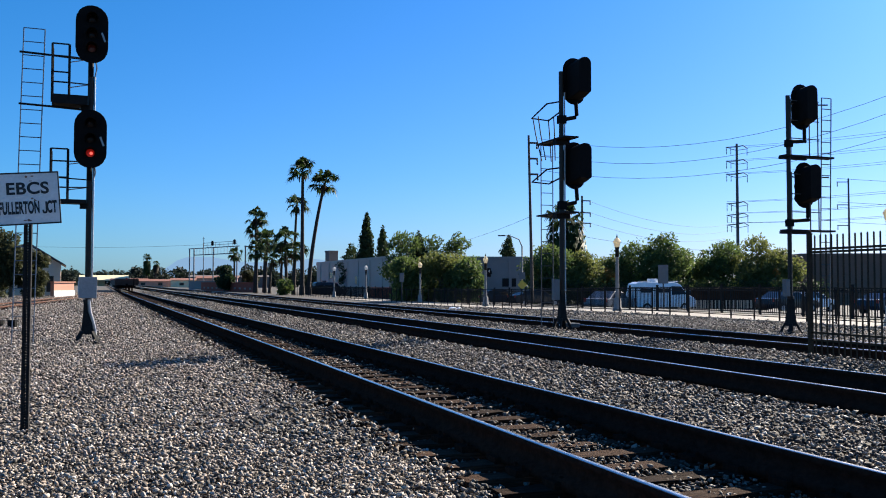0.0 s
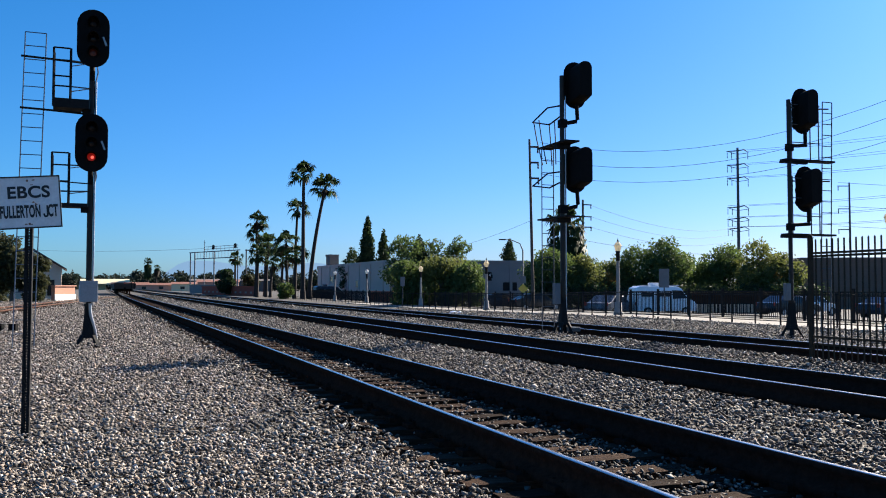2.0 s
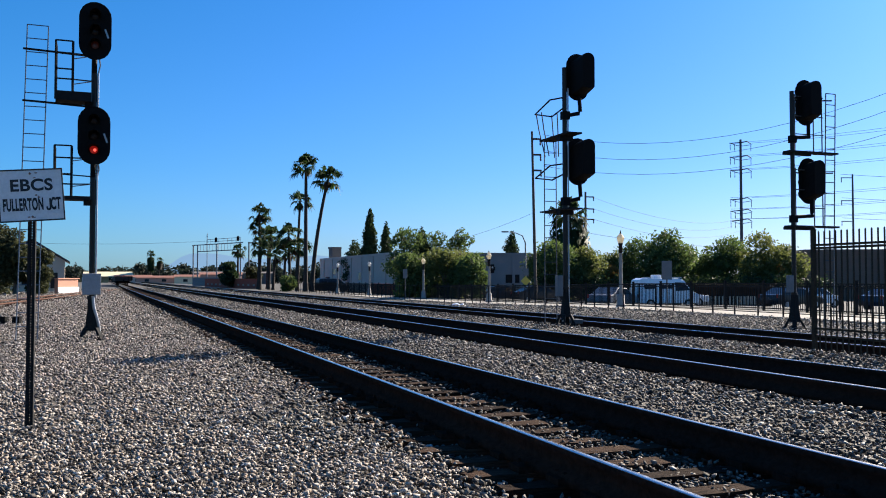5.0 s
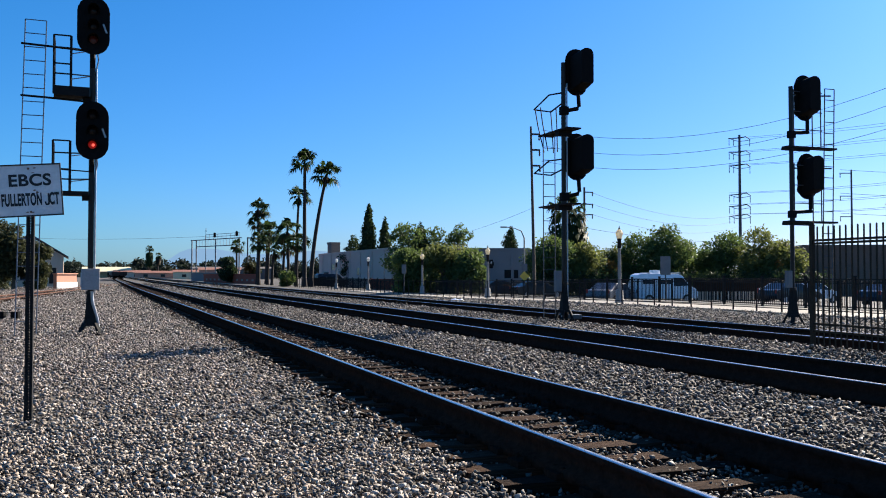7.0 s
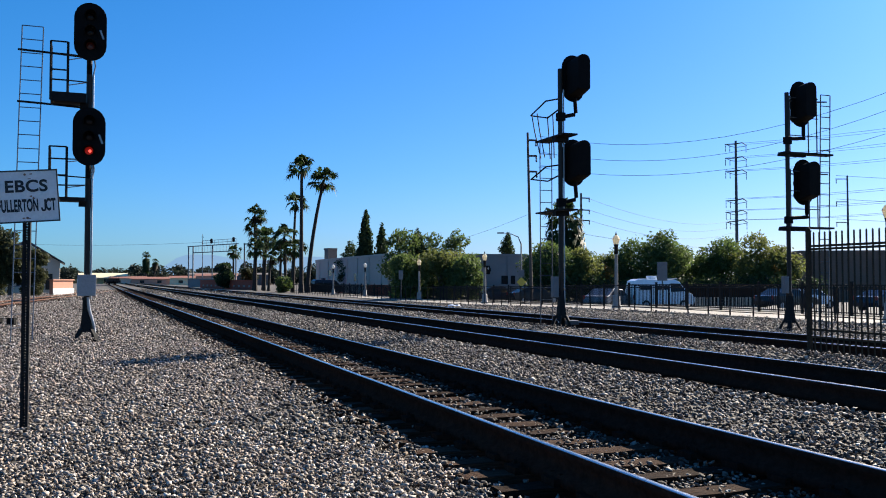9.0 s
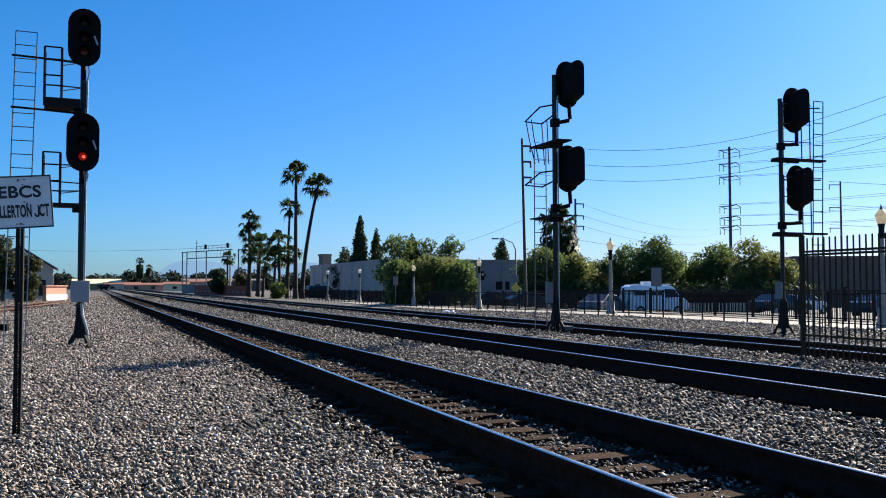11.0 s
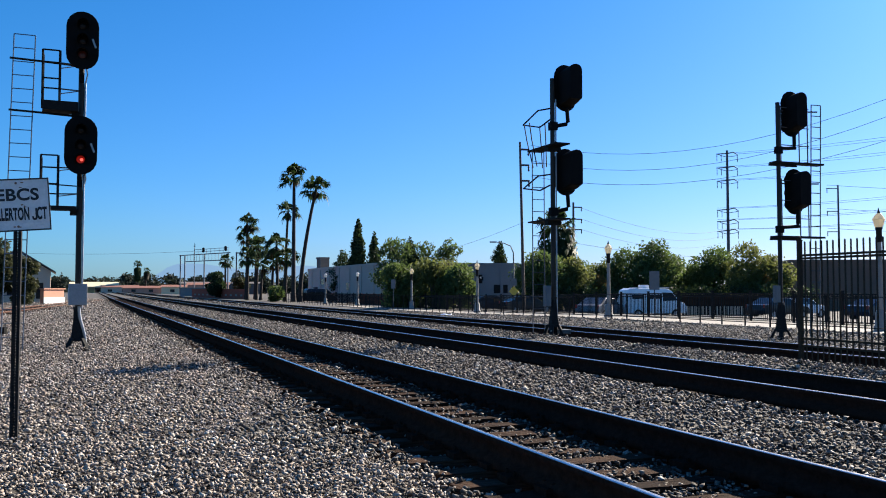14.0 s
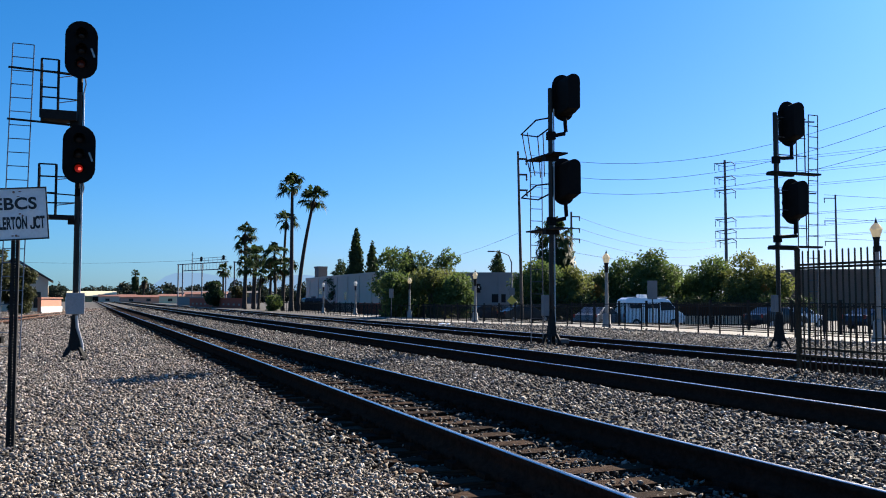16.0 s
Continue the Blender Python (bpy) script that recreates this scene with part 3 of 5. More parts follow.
def ladder(t, bottom, top, width, gap=0.30, material=None, r=0.012, label="thin steel ladder"):
    """A ladder from one foot point to one top point; rungs along local x."""
    b, e = Vector(bottom), Vector(top)
    lad = part("ladder", Shape().tube([b + Vector((-width / 2, 0, 0)), e + Vector((-width / 2, 0, 0))], r, 6).tube([b + Vector((width / 2, 0, 0)), e + Vector((width / 2, 0, 0))], r, 6), material or DULL, t, label)
    rung = Shape().tube([(-width / 2, 0, 0), (width / 2, 0, 0)], r * 0.8, 6).mesh("rung", material or DULL)
    count = int((e - b).length / gap)
    for i in range(1, count + 1):
        part("rung", rung, None, lad, m=Matrix.Translation(b.lerp(e, i / count)))


def make_signal_near():
    face = math.degrees(math.atan2(8.17, 20.6))                   # turned to look down the path
    t = thing("railway_signal", pose(-8.17, 20.6, -0.06, 0, 0, face), "tall two-head railway signal showing red, with ladder and cages", "signal", "railway signals")
    mast(t, 6.75)
    part("relay_box", Shape().box(-0.2, -0.24, 1.03, 0.2, -0.05, 1.52), SILVER, t, "silver-grey equipment box", bevel=0.012)
    part("box_hinge", Shape().tube([(-0.2, -0.245, 1.12), (-0.2, -0.245, 1.43)], 0.012, 6), GALV, t)
    part("conduit", Shape().tube([(0.03, -0.1, 1.0), (0.05, -0.09, 0.75), (0.16, -0.08, 0.35), (0.2, -0.05, 0.0)], 0.035, 8), GALV, t, "grey cable conduit", smooth=True)
    # conduit kept bright for the silver sunlit edge of the mast
    part("conduit", Shape().tube([(0.088, -0.02, 0.95), (0.088, -0.02, 6.2)], 0.022, 8), GALV, t, "steel conduit, bright for the sunlit mast edge")
    for z in (4.71, 7.15):
        head_front(z, (0.01, -0.22), z < 5, t)
        part("bracket", Shape().box(-0.05, -0.1, z - 0.95, 0.06, 0.08, z - 0.72).tube([(0.0, 0, z - 0.98), (0.0, -0.12, z - 0.72), (0.0, -0.12, z - 0.5)], 0.05, 8), BLACK, t, "cast bracket", bevel=0.01)
        part("cable_loop", Shape().tube([(0.09, -0.05, z - 0.5), (0.13, -0.02, z - 0.75), (0.08, 0, z - 1.0), (0.07, 0, z - 1.6)], 0.018, 6), GALV, t, "grey cable loop", smooth=True)
    for z in (5.50, 3.22):                                        # platforms with guard cages
        hi = 1.35 if z > 4 else 1.22
        thick = 0.19 if z > 4 else 0.07
        pl = part("platform", Shape().box(-0.82, -0.3, z, -0.06, 0.3, z + 0.03).box(-0.82, -0.31, z - 0.02, -0.06, -0.29, z + thick).box(-0.2, -0.05, z - 0.12, -0.04, 0.05, z), IRON, t, "dark steel grating platform")
        for xx, yy, rr in ((-0.82, -0.28, 0.028), (-0.46, -0.28, 0.032), (-0.82, 0.28, 0.02), (-0.46, 0.28, 0.02)):
            part("cage_post", Shape().tube([(xx, yy, z), (xx, yy, z + hi)], rr, 6), IRON, pl)
        for zz in (hi, hi - 0.28, hi - 0.65, hi - 0.88):
            for yy in (-0.28,):
                part("cage_rail", Shape().tube([(-0.82, yy, z + zz), (-0.46, yy, z + zz)], 0.019, 6), IRON, pl)
            part("cage_rail", Shape().tube([(-0.82, -0.28, z + zz), (-0.82, 0.28, z + zz)], 0.014, 6), IRON, pl)
        for zz in (hi - 0.28, hi - 0.88):
            part("guard_rail", Shape().tube([(-0.46, -0.28, z + zz), (-0.05, -0.02, z + zz + 0.04)], 0.017, 6), DULL, pl)
            part("guard_rail", Shape().tube([(-0.46, 0.28, z + zz), (-0.05, 0.02, z + zz + 0.04)], 0.012, 6), GALV, pl)
    for z in (6.66, 5.47, 3.84):
        part("ladder_stay", Shape().tube([(-1.52, 0.02, z), (-0.9, 0.02, z - 0.02), (-0.05, 0, z - 0.06)], 0.026 if z > 5 else 0.016, 6), IRON, t)
    ladder(t, (-1.36, 0.1, 0.0), (-1.22, 0.1, 7.24), 0.445, 0.31, LADDER, 0.0145)


def make_signal_mid():
    x, y = plan(20.9, 11.32)
    t = thing("railway_signal", pose(x, y, 0.12, 0, 0, math.degrees(HEADING)), "tall two-head railway signal seen from behind, between the tracks", "signal", "railway signals")
    mast(t, 6.86, r=0.064, wide=0.78)
    for z in (6.68, 4.38):
        head_back(z, (0.50, 0.2), t)
        part("neck", Shape().tube([(0, 0, z - 1.12), (0.44, 0.02, z - 1.02), (0.50, 0.05, z - 0.95), (0.50, 0.1, z - 0.55)], 0.055, 8), BLACK, t, "cast elbow bracket", bevel=0.005)
        part("clamp", Shape().box(-0.09, -0.09, z - 1.22, 0.12, 0.09, z - 1.0), BLACK, t, bevel=0.01)
    for z, hi in ((5.03, 0.95), (3.05, 0.9)):
        pl = part("platform", Shape().box(-0.22, -0.55, z - 0.02, 0.22, 1.05, z + 0.02).box(-0.2, -0.1, z - 0.14, 0.2, 0.1, z - 0.02), IRON, t, "dark steel grating platform")
    for z in (5.78, 4.0):                                         # guard hoops
        part("guard_hoop", Shape().tube([(0, 0, z + 0.28), (-0.25, 0.35, z + 0.26), (-0.30, 1.15, z), (0.22, 1.15, z - 0.03), (0, 0, z + 0.02)], 0.022, 6), IRON, t, "bent pipe guard rail")
    for xx in (-0.28, 0.2):
        for yy in (1.12, 0.8):
            part("guard_strap", Shape().tube([(xx, yy, 5.78), (xx * 0.9, yy * 0.9, 5.3), (xx * 0.6, yy * 0.72, 4.55)], 0.015, 6), IRON, t)
    ladder(t, (-0.04, 0.76, 0.0), (-0.04, 0.76, 5.0), 0.36, 0.33, r=0.014)
    part("cable_box", Shape().box(-0.28, -0.1, 0.75, -0.12, 0.06, 1.3), DULLSIGN, t, "grey equipment box", bevel=0.01)
    # bright pipe put in for the sunlit stripe down the mast
    part("conduit", Shape().tube([(0.08, -0.04, 0.4), (0.08, -0.04, 6.3)], 0.02, 8), GALV, t, "steel conduit, bright for the sunlit mast edge")
    part("foot_cover", Shape().box(0.15, -0.2, 0.02, 0.42, 0.1, 0.14), DULL, t, bevel=0.02)


def make_signal_far():
    x, y = plan(19.2, 17.4)
    t = thing("railway_signal", pose(x, y, -0.04, 0, 0, math.degrees(HEADING)), "two-head railway signal seen from behind beside the platform", "signal", "railway signals")
    mast(t, 6.5, r=0.058, wide=0.85)
    for z, dx in ((6.28, 0.64), (4.1, 0.72)):
        head_back(z - 0.02, (dx, 0.2), t, 0.44)
        part("neck", Shape().tube([(0, 0, z - 1.05), (dx, 0.05, z - 1.0), (dx, 0.08, z - 0.93), (dx, 0.08, z - 0.55)], 0.05, 8), BLACK, t, "cast elbow bracket")
        part("clamp", Shape().box(-0.08, -0.08, z - 1.2, 0.1, 0.08, z - 1.0), BLACK, t, bevel=0.01)
    for z in (4.86, 2.82):
        pl = part("platform", Shape().box(-0.2, -0.12, z - 0.05, 1.5, 0.14, z), IRON, t, "dark steel grating platform")
        part("platform_arm", Shape().box(-0.3, -0.05, z - 0.12, 0.6, 0.05, z - 0.05), IRON, pl)
        for xx in (0.2, 0.85, 1.15):
            for yy in (0.12,):
                part("cage_post", Shape().tube([(xx, yy, z), (xx, yy, z + 1.6)], 0.018, 6), DULL, pl)
        for zz in (0.5, 1.0, 1.55):
            for yy in (0.12,):
                part("cage_rail", Shape().tube([(0.1, yy, z + zz), (1.2, yy, z + zz)], 0.014, 6), DULL, pl)
        part("ladder_stay", Shape().tube([(0.0, 0, z + 1.45), (0.7, 0.4, z + 1.5), (1.5, 0.1, z + 1.5)], 0.022, 6), DULL, pl)
    ladder(t, (1.28, 0.1, 0.0), (1.46, 0.1, 6.55), 0.34, 0.31, r=0.016)
    part("cable_box", Shape().box(-0.24, -0.1, 1.0, -0.09, 0.04, 1.46), DULLSIGN, t, "grey equipment box", bevel=0.01)


# ---- fences ----
def make_near_fence():
    t = thing("picket_fence", Matrix(), "brown steel picket security fence between two tracks", "fence")
    picket = Shape().box(-0.0095, -0.0095, 0.05, 0.0095, 0.0095, 2.0).add([(-0.0095, -0.0095, 2.0), (0.0095, -0.0095, 2.0), (0.0095, 0.0095, 2.0), (-0.0095, 0.0095, 2.0), (0, 0, 2.02)], [(0, 1, 4), (1, 2, 4), (2, 3, 4), (3, 0, 4)]).mesh("picket", BROWNSTEEL)
    for k, s in enumerate((11.53, 9.13, 6.73)):
        q = part("post", Shape().box(-0.032, -0.032, -0.2, 0.032, 0.032, 2.03).box(-0.037, -0.037, 2.03, 0.037, 0.037, 2.05).lathe([(0.03, 2.05), (0.04, 2.07), (0.02, 2.1), (0.004, 2.105)], 10), BROWNSTEEL, t, "square fence post with a ball cap", m=along(s, 10.9 + float(bend(s)), 0.1))
        for z in (1.785, 1.735, 0.42, 0.3):
            part("rail", Shape().box(-0.018, -2.36, z - 0.018, 0.018, -0.04, z + 0.018), BROWNSTEEL, t, m=along(s, 10.9 + float(bend(s)), 0.1))
        for i in range(1, 20):
            part("picket", picket, None, t, m=along(s - i * 0.12, 10.9 + float(bend(s)), 0.1))


def make_platform_fence():
    """An open post-and-rail railing at the platform's edge, and a close picket railing at its back."""
    t = thing("platform_railing", Matrix(), "open black post-and-rail railing at the platform edge", "railing")
    post = Shape().box(-0.02, -0.02, -0.05, 0.02, 0.02, 1.05).box(-0.028, -0.028, 1.05, 0.028, 0.028, 1.07).mesh("post", IRON)
    rail = Shape().box(-0.013, 0.0, -0.013, 0.013, 1.22, 0.013).mesh("rail", IRON)
    for i in range(84):
        s = 4.0 + i * 1.22
        z = float(height(s, 20.85)) - 0.03
        part("post", post, None, t, m=along(s, 20.85, z))
        for h in (1.03, 0.13):
            part("rail", rail, None, t, m=along(s, 20.85, z + h))
    t = thing("picket_fence", Matrix(), "black iron picket railing behind the station platform", "fence")
    line, s = 24.9, 10.0
    near_picket = Shape().box(-0.011, -0.011, 0.06, 0.011, 0.011, 1.1).mesh("picket", IRON)
    post = Shape().box(-0.04, -0.04, -0.05, 0.04, 0.04, 1.2).box(-0.05, -0.05, 1.2, 0.05, 0.05, 1.23).mesh("post", IRON)
    rail = Shape().box(-0.018, 0.04, -0.02, 0.018, 2.36, 0.02).mesh("rail", IRON)
    rest = Shape()
    while s < 118:
        z = float(height(s, line)) - 0.03
        part("post", post, None, t, m=along(s, line, z))
        for h in (1.1, 0.96, 0.1):
            part("rail", rail, None, t, m=along(s, line, z + h))
        for i in range(1, 20):
            m = along(s + i * 0.12, line, z)
            if 23 < s < 58:
                part("picket", near_picket, None, t, m=m)
            else:
                rest.box(-0.011, -0.011, 0.06, 0.011, 0.011, 1.1, m)
        s += 2.4
    tagged(part("far_picket", rest, IRON, t, "thin black iron pickets"), kind="stuff")


# ---- station side ----
def make_pavement():
    sv = np.arange(-20, 82, 4.0)
    cols = (20.75, 22.0, 23.6, 25.2)
    vs, fs = [], []
    for s in sv:
        for n in cols:
            x, y = plan(s, n)
            vs.append((x, y, float(height(s, n)) - 0.03))
        for n in (cols[0], cols[-1]):
            x, y = plan(s, n)
            vs.append((x, y, float(height(s, n)) - 0.2))
    for i in range(len(sv) - 1):
        a, b = i * 6, i * 6 + 6
        for k in range(3):
            fs.append((a + k, a + k + 1, b + k + 1, b + k))
        fs += [(a + 4, a, b, b + 4), (a + 3, a + 5, b + 5, b + 3)]
    me = Shape().add(vs, fs).mesh("pavement", CONC)
    tagged(new("pavement", me), "pale sunlit concrete platform pavement", "pavement", kind="structure")
    vs, fs = [], []
    for s in sv:
        for n in (25.25, 31.0, 33.6, 60.0):
            x, y = plan(s, n)
            vs.append((x, y, float(height(s, n)) + 0.005))
    fs = [(i * 4 + k, i * 4 + k + 1, i * 4 + k + 5, i * 4 + k + 4) for i in range(len(sv) - 1) for k in range(3)]
    tagged(new("car_park", Shape().add(vs, fs).mesh("car_park", ASPHALT)), "dark asphalt car park behind the platform", "car park", kind="structure")


def make_post_lamp(s, n, tall, gold):
    z = float(height(s, n)) - 0.03
    t = thing("street_lamp", along(s, n, z), "pale fluted platform lamp post with a cream glass lantern", "street lamp", "platform lamps")
    part("base", Shape().lathe([(0.22, 0), (0.22, 0.12), (0.17, 0.18), (0.16, 0.55), (0.11, 0.62)], 12), LAMPPOST, t, smooth=True)
    part("post", Shape().lathe([(0.085, 0.6), (0.075, 2.0), (0.06, tall - 0.62), (0.075, tall - 0.6), (0.05, tall - 0.52)], 12), LAMPPOST, t, "pale concrete post", smooth=True)
    part("collar", Shape().lathe([(0.05, tall - 0.95), (0.085, tall - 0.9), (0.085, tall - 0.58), (0.1, tall - 0.54), (0.11, tall - 0.48)], 12), IRON, t, "dark metal collar", smooth=True)
    part("globe", Shape().lathe([(0.1, tall - 0.48), (0.125, tall - 0.44), (0.165, tall - 0.27), (0.19, tall - 0.24), (0.12, tall - 0.12), (0.05, tall - 0.05)], 8), GOLDGLOBE if gold else GLOBE, t, "eight-sided cream glass lantern")
    part("finial", Shape().lathe([(0.05, tall - 0.05), (0.035, tall), (0.02, tall + 0.05), (0.006, tall + 0.12)], 10), IRON, t, smooth=True)
    return t


def make_notice(s, n, z0, h, w, zc, label):
    t = thing("platform_sign", along(s, n, float(height(s, n)), -35), label, "sign", "platform signs")
    part("post", Shape().tube([(0, 0, 0), (0, 0, zc + h / 2)], 0.035, 8), DULL, t)
    part("panel", Shape().box(-w / 2, -0.05, zc - h / 2, w / 2, -0.035, zc + h / 2), DULLSIGN, t, "grey back of a sign panel", bevel=0.004)


def car_body(length, width, prof, t, paint):
    """A car body from its side outline of (along, up)."""
    w = width / 2
    n = len(prof)
    vs, fs = [], []
    for k, tuck in ((-1, 1.0), (1, 1.0)):
        for a, z in prof:
            pull = 0.16 * max(0, (z - 0.85) / 0.7)
            vs.append((k * (w - pull), a, z))
    fs = [tuple(range(n)), tuple(range(n, 2 * n))[::-1]] + [(i, i + n, (i + 1) % n + n, (i + 1) % n) for i in range(n)]
    return part("body", Shape().add(vs, fs), paint, t, bevel=0.05)


def make_car(x, y, z, turn, paint, label, kind_name="car", van=False):
    t = thing(kind_name, pose(x, y, z, 0, 0, turn), label, kind_name, "parked vehicles")
    if van:
        L, W = 4.5, 1.84
        prof = [(-2.2, 0.35), (2.2, 0.35), (2.25, 0.8), (2.12, 1.02), (1.72, 1.22), (1.22, 1.92), (0.9, 2.06), (-1.8, 2.1), (-2.12, 1.95), (-2.25, 0.8)]
        glass = [[(1.6, 1.25), (1.2, 1.78), (0.5, 1.8), (0.5, 1.2)], [(0.3, 1.36), (0.3, 1.66), (-0.6, 1.66), (-0.6, 1.36)], [(-0.95, 1.36), (-0.95, 1.66), (-1.8, 1.65), (-1.8, 1.36)]]
    else:
        L, W = 4.5, 1.8
        prof = [(-2.2, 0.32), (2.2, 0.32), (2.25, 0.62), (2.0, 0.80), (1.05, 0.95), (0.35, 1.42), (-0.9, 1.46), (-1.75, 1.02), (-2.2, 0.95), (-2.28, 0.6)]
        glass = [[(0.9, 0.98), (0.3, 1.36), (-0.2, 1.38), (-0.2, 0.98)], [(-0.28, 0.98), (-0.28, 1.38), (-0.85, 1.4), (-1.45, 1.02)]]
    car_body(L, W, prof, t, paint)
    for g in glass:
        for k in (-1, 1):
            inner = [(k * (W / 2 + 0.004 - 0.16 * max(0, (zz - 0.85) / 0.7)), a, zz) for a, zz in g]
            outer = [(k * (W / 2 + 0.012 - 0.16 * max(0, (zz - 0.85) / 0.7)), a, zz) for a, zz in g]
            m = len(g)
            part("side_window", Shape().add(inner + outer, [tuple(range(m)), tuple(range(m, 2 * m))[::-1]] + [(i, i + m, (i + 1) % m + m, (i + 1) % m) for i in range(m)]), CARGLASS, t, "dark tinted glass")
    ws = ((1.7, 1.25), (1.24, 1.89)) if van else ((1.03, 0.97), (0.37, 1.40))
    dx = 0.75
    part("windscreen", Shape().add([(-dx, ws[0][0] + 0.03, ws[0][1]), (dx, ws[0][0] + 0.03, ws[0][1]), (dx - 0.1, ws[1][0] + 0.03, ws[1][1]), (-dx + 0.1, ws[1][0] + 0.03, ws[1][1]),
                                    (-dx, ws[0][0], ws[0][1] - 0.02), (dx, ws[0][0], ws[0][1] - 0.02), (dx - 0.1, ws[1][0], ws[1][1] - 0.02), (-dx + 0.1, ws[1][0], ws[1][1] - 0.02)],
                                   [(0, 1, 2, 3), (7, 6, 5, 4), (0, 4, 5, 1), (1, 5, 6, 2), (2, 6, 7, 3), (3, 7, 4, 0)]), CARGLASS, t, "dark windscreen")
    for a in (-1.4, 1.4):
        for k in (-1, 1):
            wh = part("wheel", Shape().tube([(k * (W / 2 - 0.2), a, 0.32), (k * (W / 2 + 0.01), a, 0.32)], 0.32, 18), TYRE, t, "black tyre")
            part("rim", Shape().tube([(k * (W / 2 - 0.1), a, 0.32), (k * (W / 2 + 0.018), a, 0.32)], 0.19, 12), GALV, wh)
    for k in (-0.6, 0.6):
        part("headlight", Shape().box(k - 0.18, L / 2 - 0.08, 0.68, k + 0.18, L / 2 + 0.01, 0.82), GLOBE, t, bevel=0.02)
        part("tail_light", Shape().box(k * 1.3 - 0.08, -L / 2 - 0.02, 0.75, k * 1.3 + 0.08, -L / 2 + 0.05, 1.0), TAIL, t, bevel=0.02)
    if van:
        part("roof_vent", Shape().box(-0.3, -0.85, 2.06, 0.3, -0.3, 2.32), paint, t, "white roof unit", bevel=0.04)
        for a in (-1.3, 1.0):
            part("roof_bar", Shape().box(-0.7, a - 0.03, 2.08, 0.7, a + 0.03, 2.16), GALV, t)
    return t


# ---- plants ----
def leaves(rng, blobs, count, size, droop=0.3):
    """Quads scattered in the shells of the ellipsoids (x, y, z, rx, ry, rz)."""
    vol = np.array([b[3] * b[4] * b[5] for b in blobs])**0.67
    pick = rng.choice(len(blobs), count, p=vol / vol.sum())
    b = np.array(blobs)[pick]
    d = rng.normal(size=(count, 3))
    d /= np.linalg.norm(d, axis=1)[:, None]
    r = rng.uniform(0.45, 1.0, count)**0.6 * rng.choice([1, 1, 1.08, 1.25], count)
    lump = 1 + 0.18 * np.sin(d[:, 0] * 7 + pick) * np.sin(d[:, 1] * 6 + pick * 2) * np.sin(d[:, 2] * 7)
    c = b[:, :3] + d * b[:, 3:] * (r * lump)[:, None]
    u = rng.normal(size=(count, 3))
    u /= np.linalg.norm(u, axis=1)[:, None]
    w = np.cross(u, rng.normal(size=(count, 3)))
    w /= np.linalg.norm(w, axis=1)[:, None]
    k = size * rng.uniform(0.6, 1.4, count)
    u, w = u * k[:, None], w * (k * 0.55)[:, None]
    v = np.stack([c - u, c + w * 0.9 - u * 0.1, c + u, c - w * 0.9 + u * 0.1], 1).reshape(-1, 3)
    return v, np.arange(count * 4).reshape(-1, 4)


def make_tree(x, y, z, h, w, label, seed, leaf=None, count=5000, size=0.22, lobes=9, low=0.25, narrow=1.0, name="tree", depth=0.8, category="tree"):
    """A broad tree: tapered trunk, limbs, and a lumpy crown of leaves."""
    rng = np.random.default_rng(seed)
    t = thing(name, pose(x, y, z), label, category)
    tr = Shape().tube([(0, 0, -0.2), (0.05, 0.02, h * 0.25), (-0.05, 0.0, h * 0.55), (0, 0, h * 0.8)], [0.05 * h * 0.6, 0.04 * h * 0.6, 0.025 * h * 0.6, 0.03], 8)
    blobs = []
    for i in range(lobes):
        a = rng.uniform(0, 2 * math.pi)
        zz = h * rng.uniform(low + 0.12, 0.86)
        prof = math.sin(math.pi * min(1, max(0.12, (zz / h - low) / (1.08 - low))))**0.6
        rr = w / 2 * rng.uniform(0.25, 0.72) * prof
        px, py = rr * math.cos(a), rr * math.sin(a) * depth
        rad = w * rng.uniform(0.16, 0.27) * (0.6 + 0.4 * prof)
        blobs.append((px, py, zz, rad, rad, rad * rng.uniform(0.7, 1.0) * narrow))
        tr.tube([(0, 0, h * rng.uniform(0.2, 0.4)), (px * 0.5, py * 0.5, zz * 0.75), (px, py, zz)], [0.018 * h, 0.01 * h, 0.012], 5)
    blobs.append((0, 0, h * 0.9, w * 0.16, w * 0.16, h * 0.11))
    part("trunk", tr, BARK, t, smooth=True)
    v, f = leaves(rng, blobs, count, size)
    part("crown", bulk("crown", v, f, leaf or LEAF), None, t)
    return t


def make_spire(x, y, z, h, w, seed, label="dark narrow cypress tree"):
    rng = np.random.default_rng(seed)
    t = thing("cypress_tree", pose(x, y, z), label, "tree")
    part("trunk", Shape().tube([(0, 0, -0.2), (0, 0, h * 0.85)], [0.22, 0.05], 7), BARK, t)
    blobs = []
    for i in range(16):
        u = i / 15
        zz = h * (0.1 + 0.84 * u)
        r = w / 2 * (math.sin(math.pi * (0.32 + 0.64 * u))**0.7) * rng.uniform(0.65, 1.0)
        blobs.append((rng.uniform(-0.25, 0.25) * w * (1 - u), rng.uniform(-0.2, 0.2) * w, zz, r * 0.75, r * 0.75, h * 0.075))
    v, f = leaves(rng, blobs, 6500, 0.24 * h / 12)
    part("crown", bulk("crown", v, f, CYPRESS), None, t)


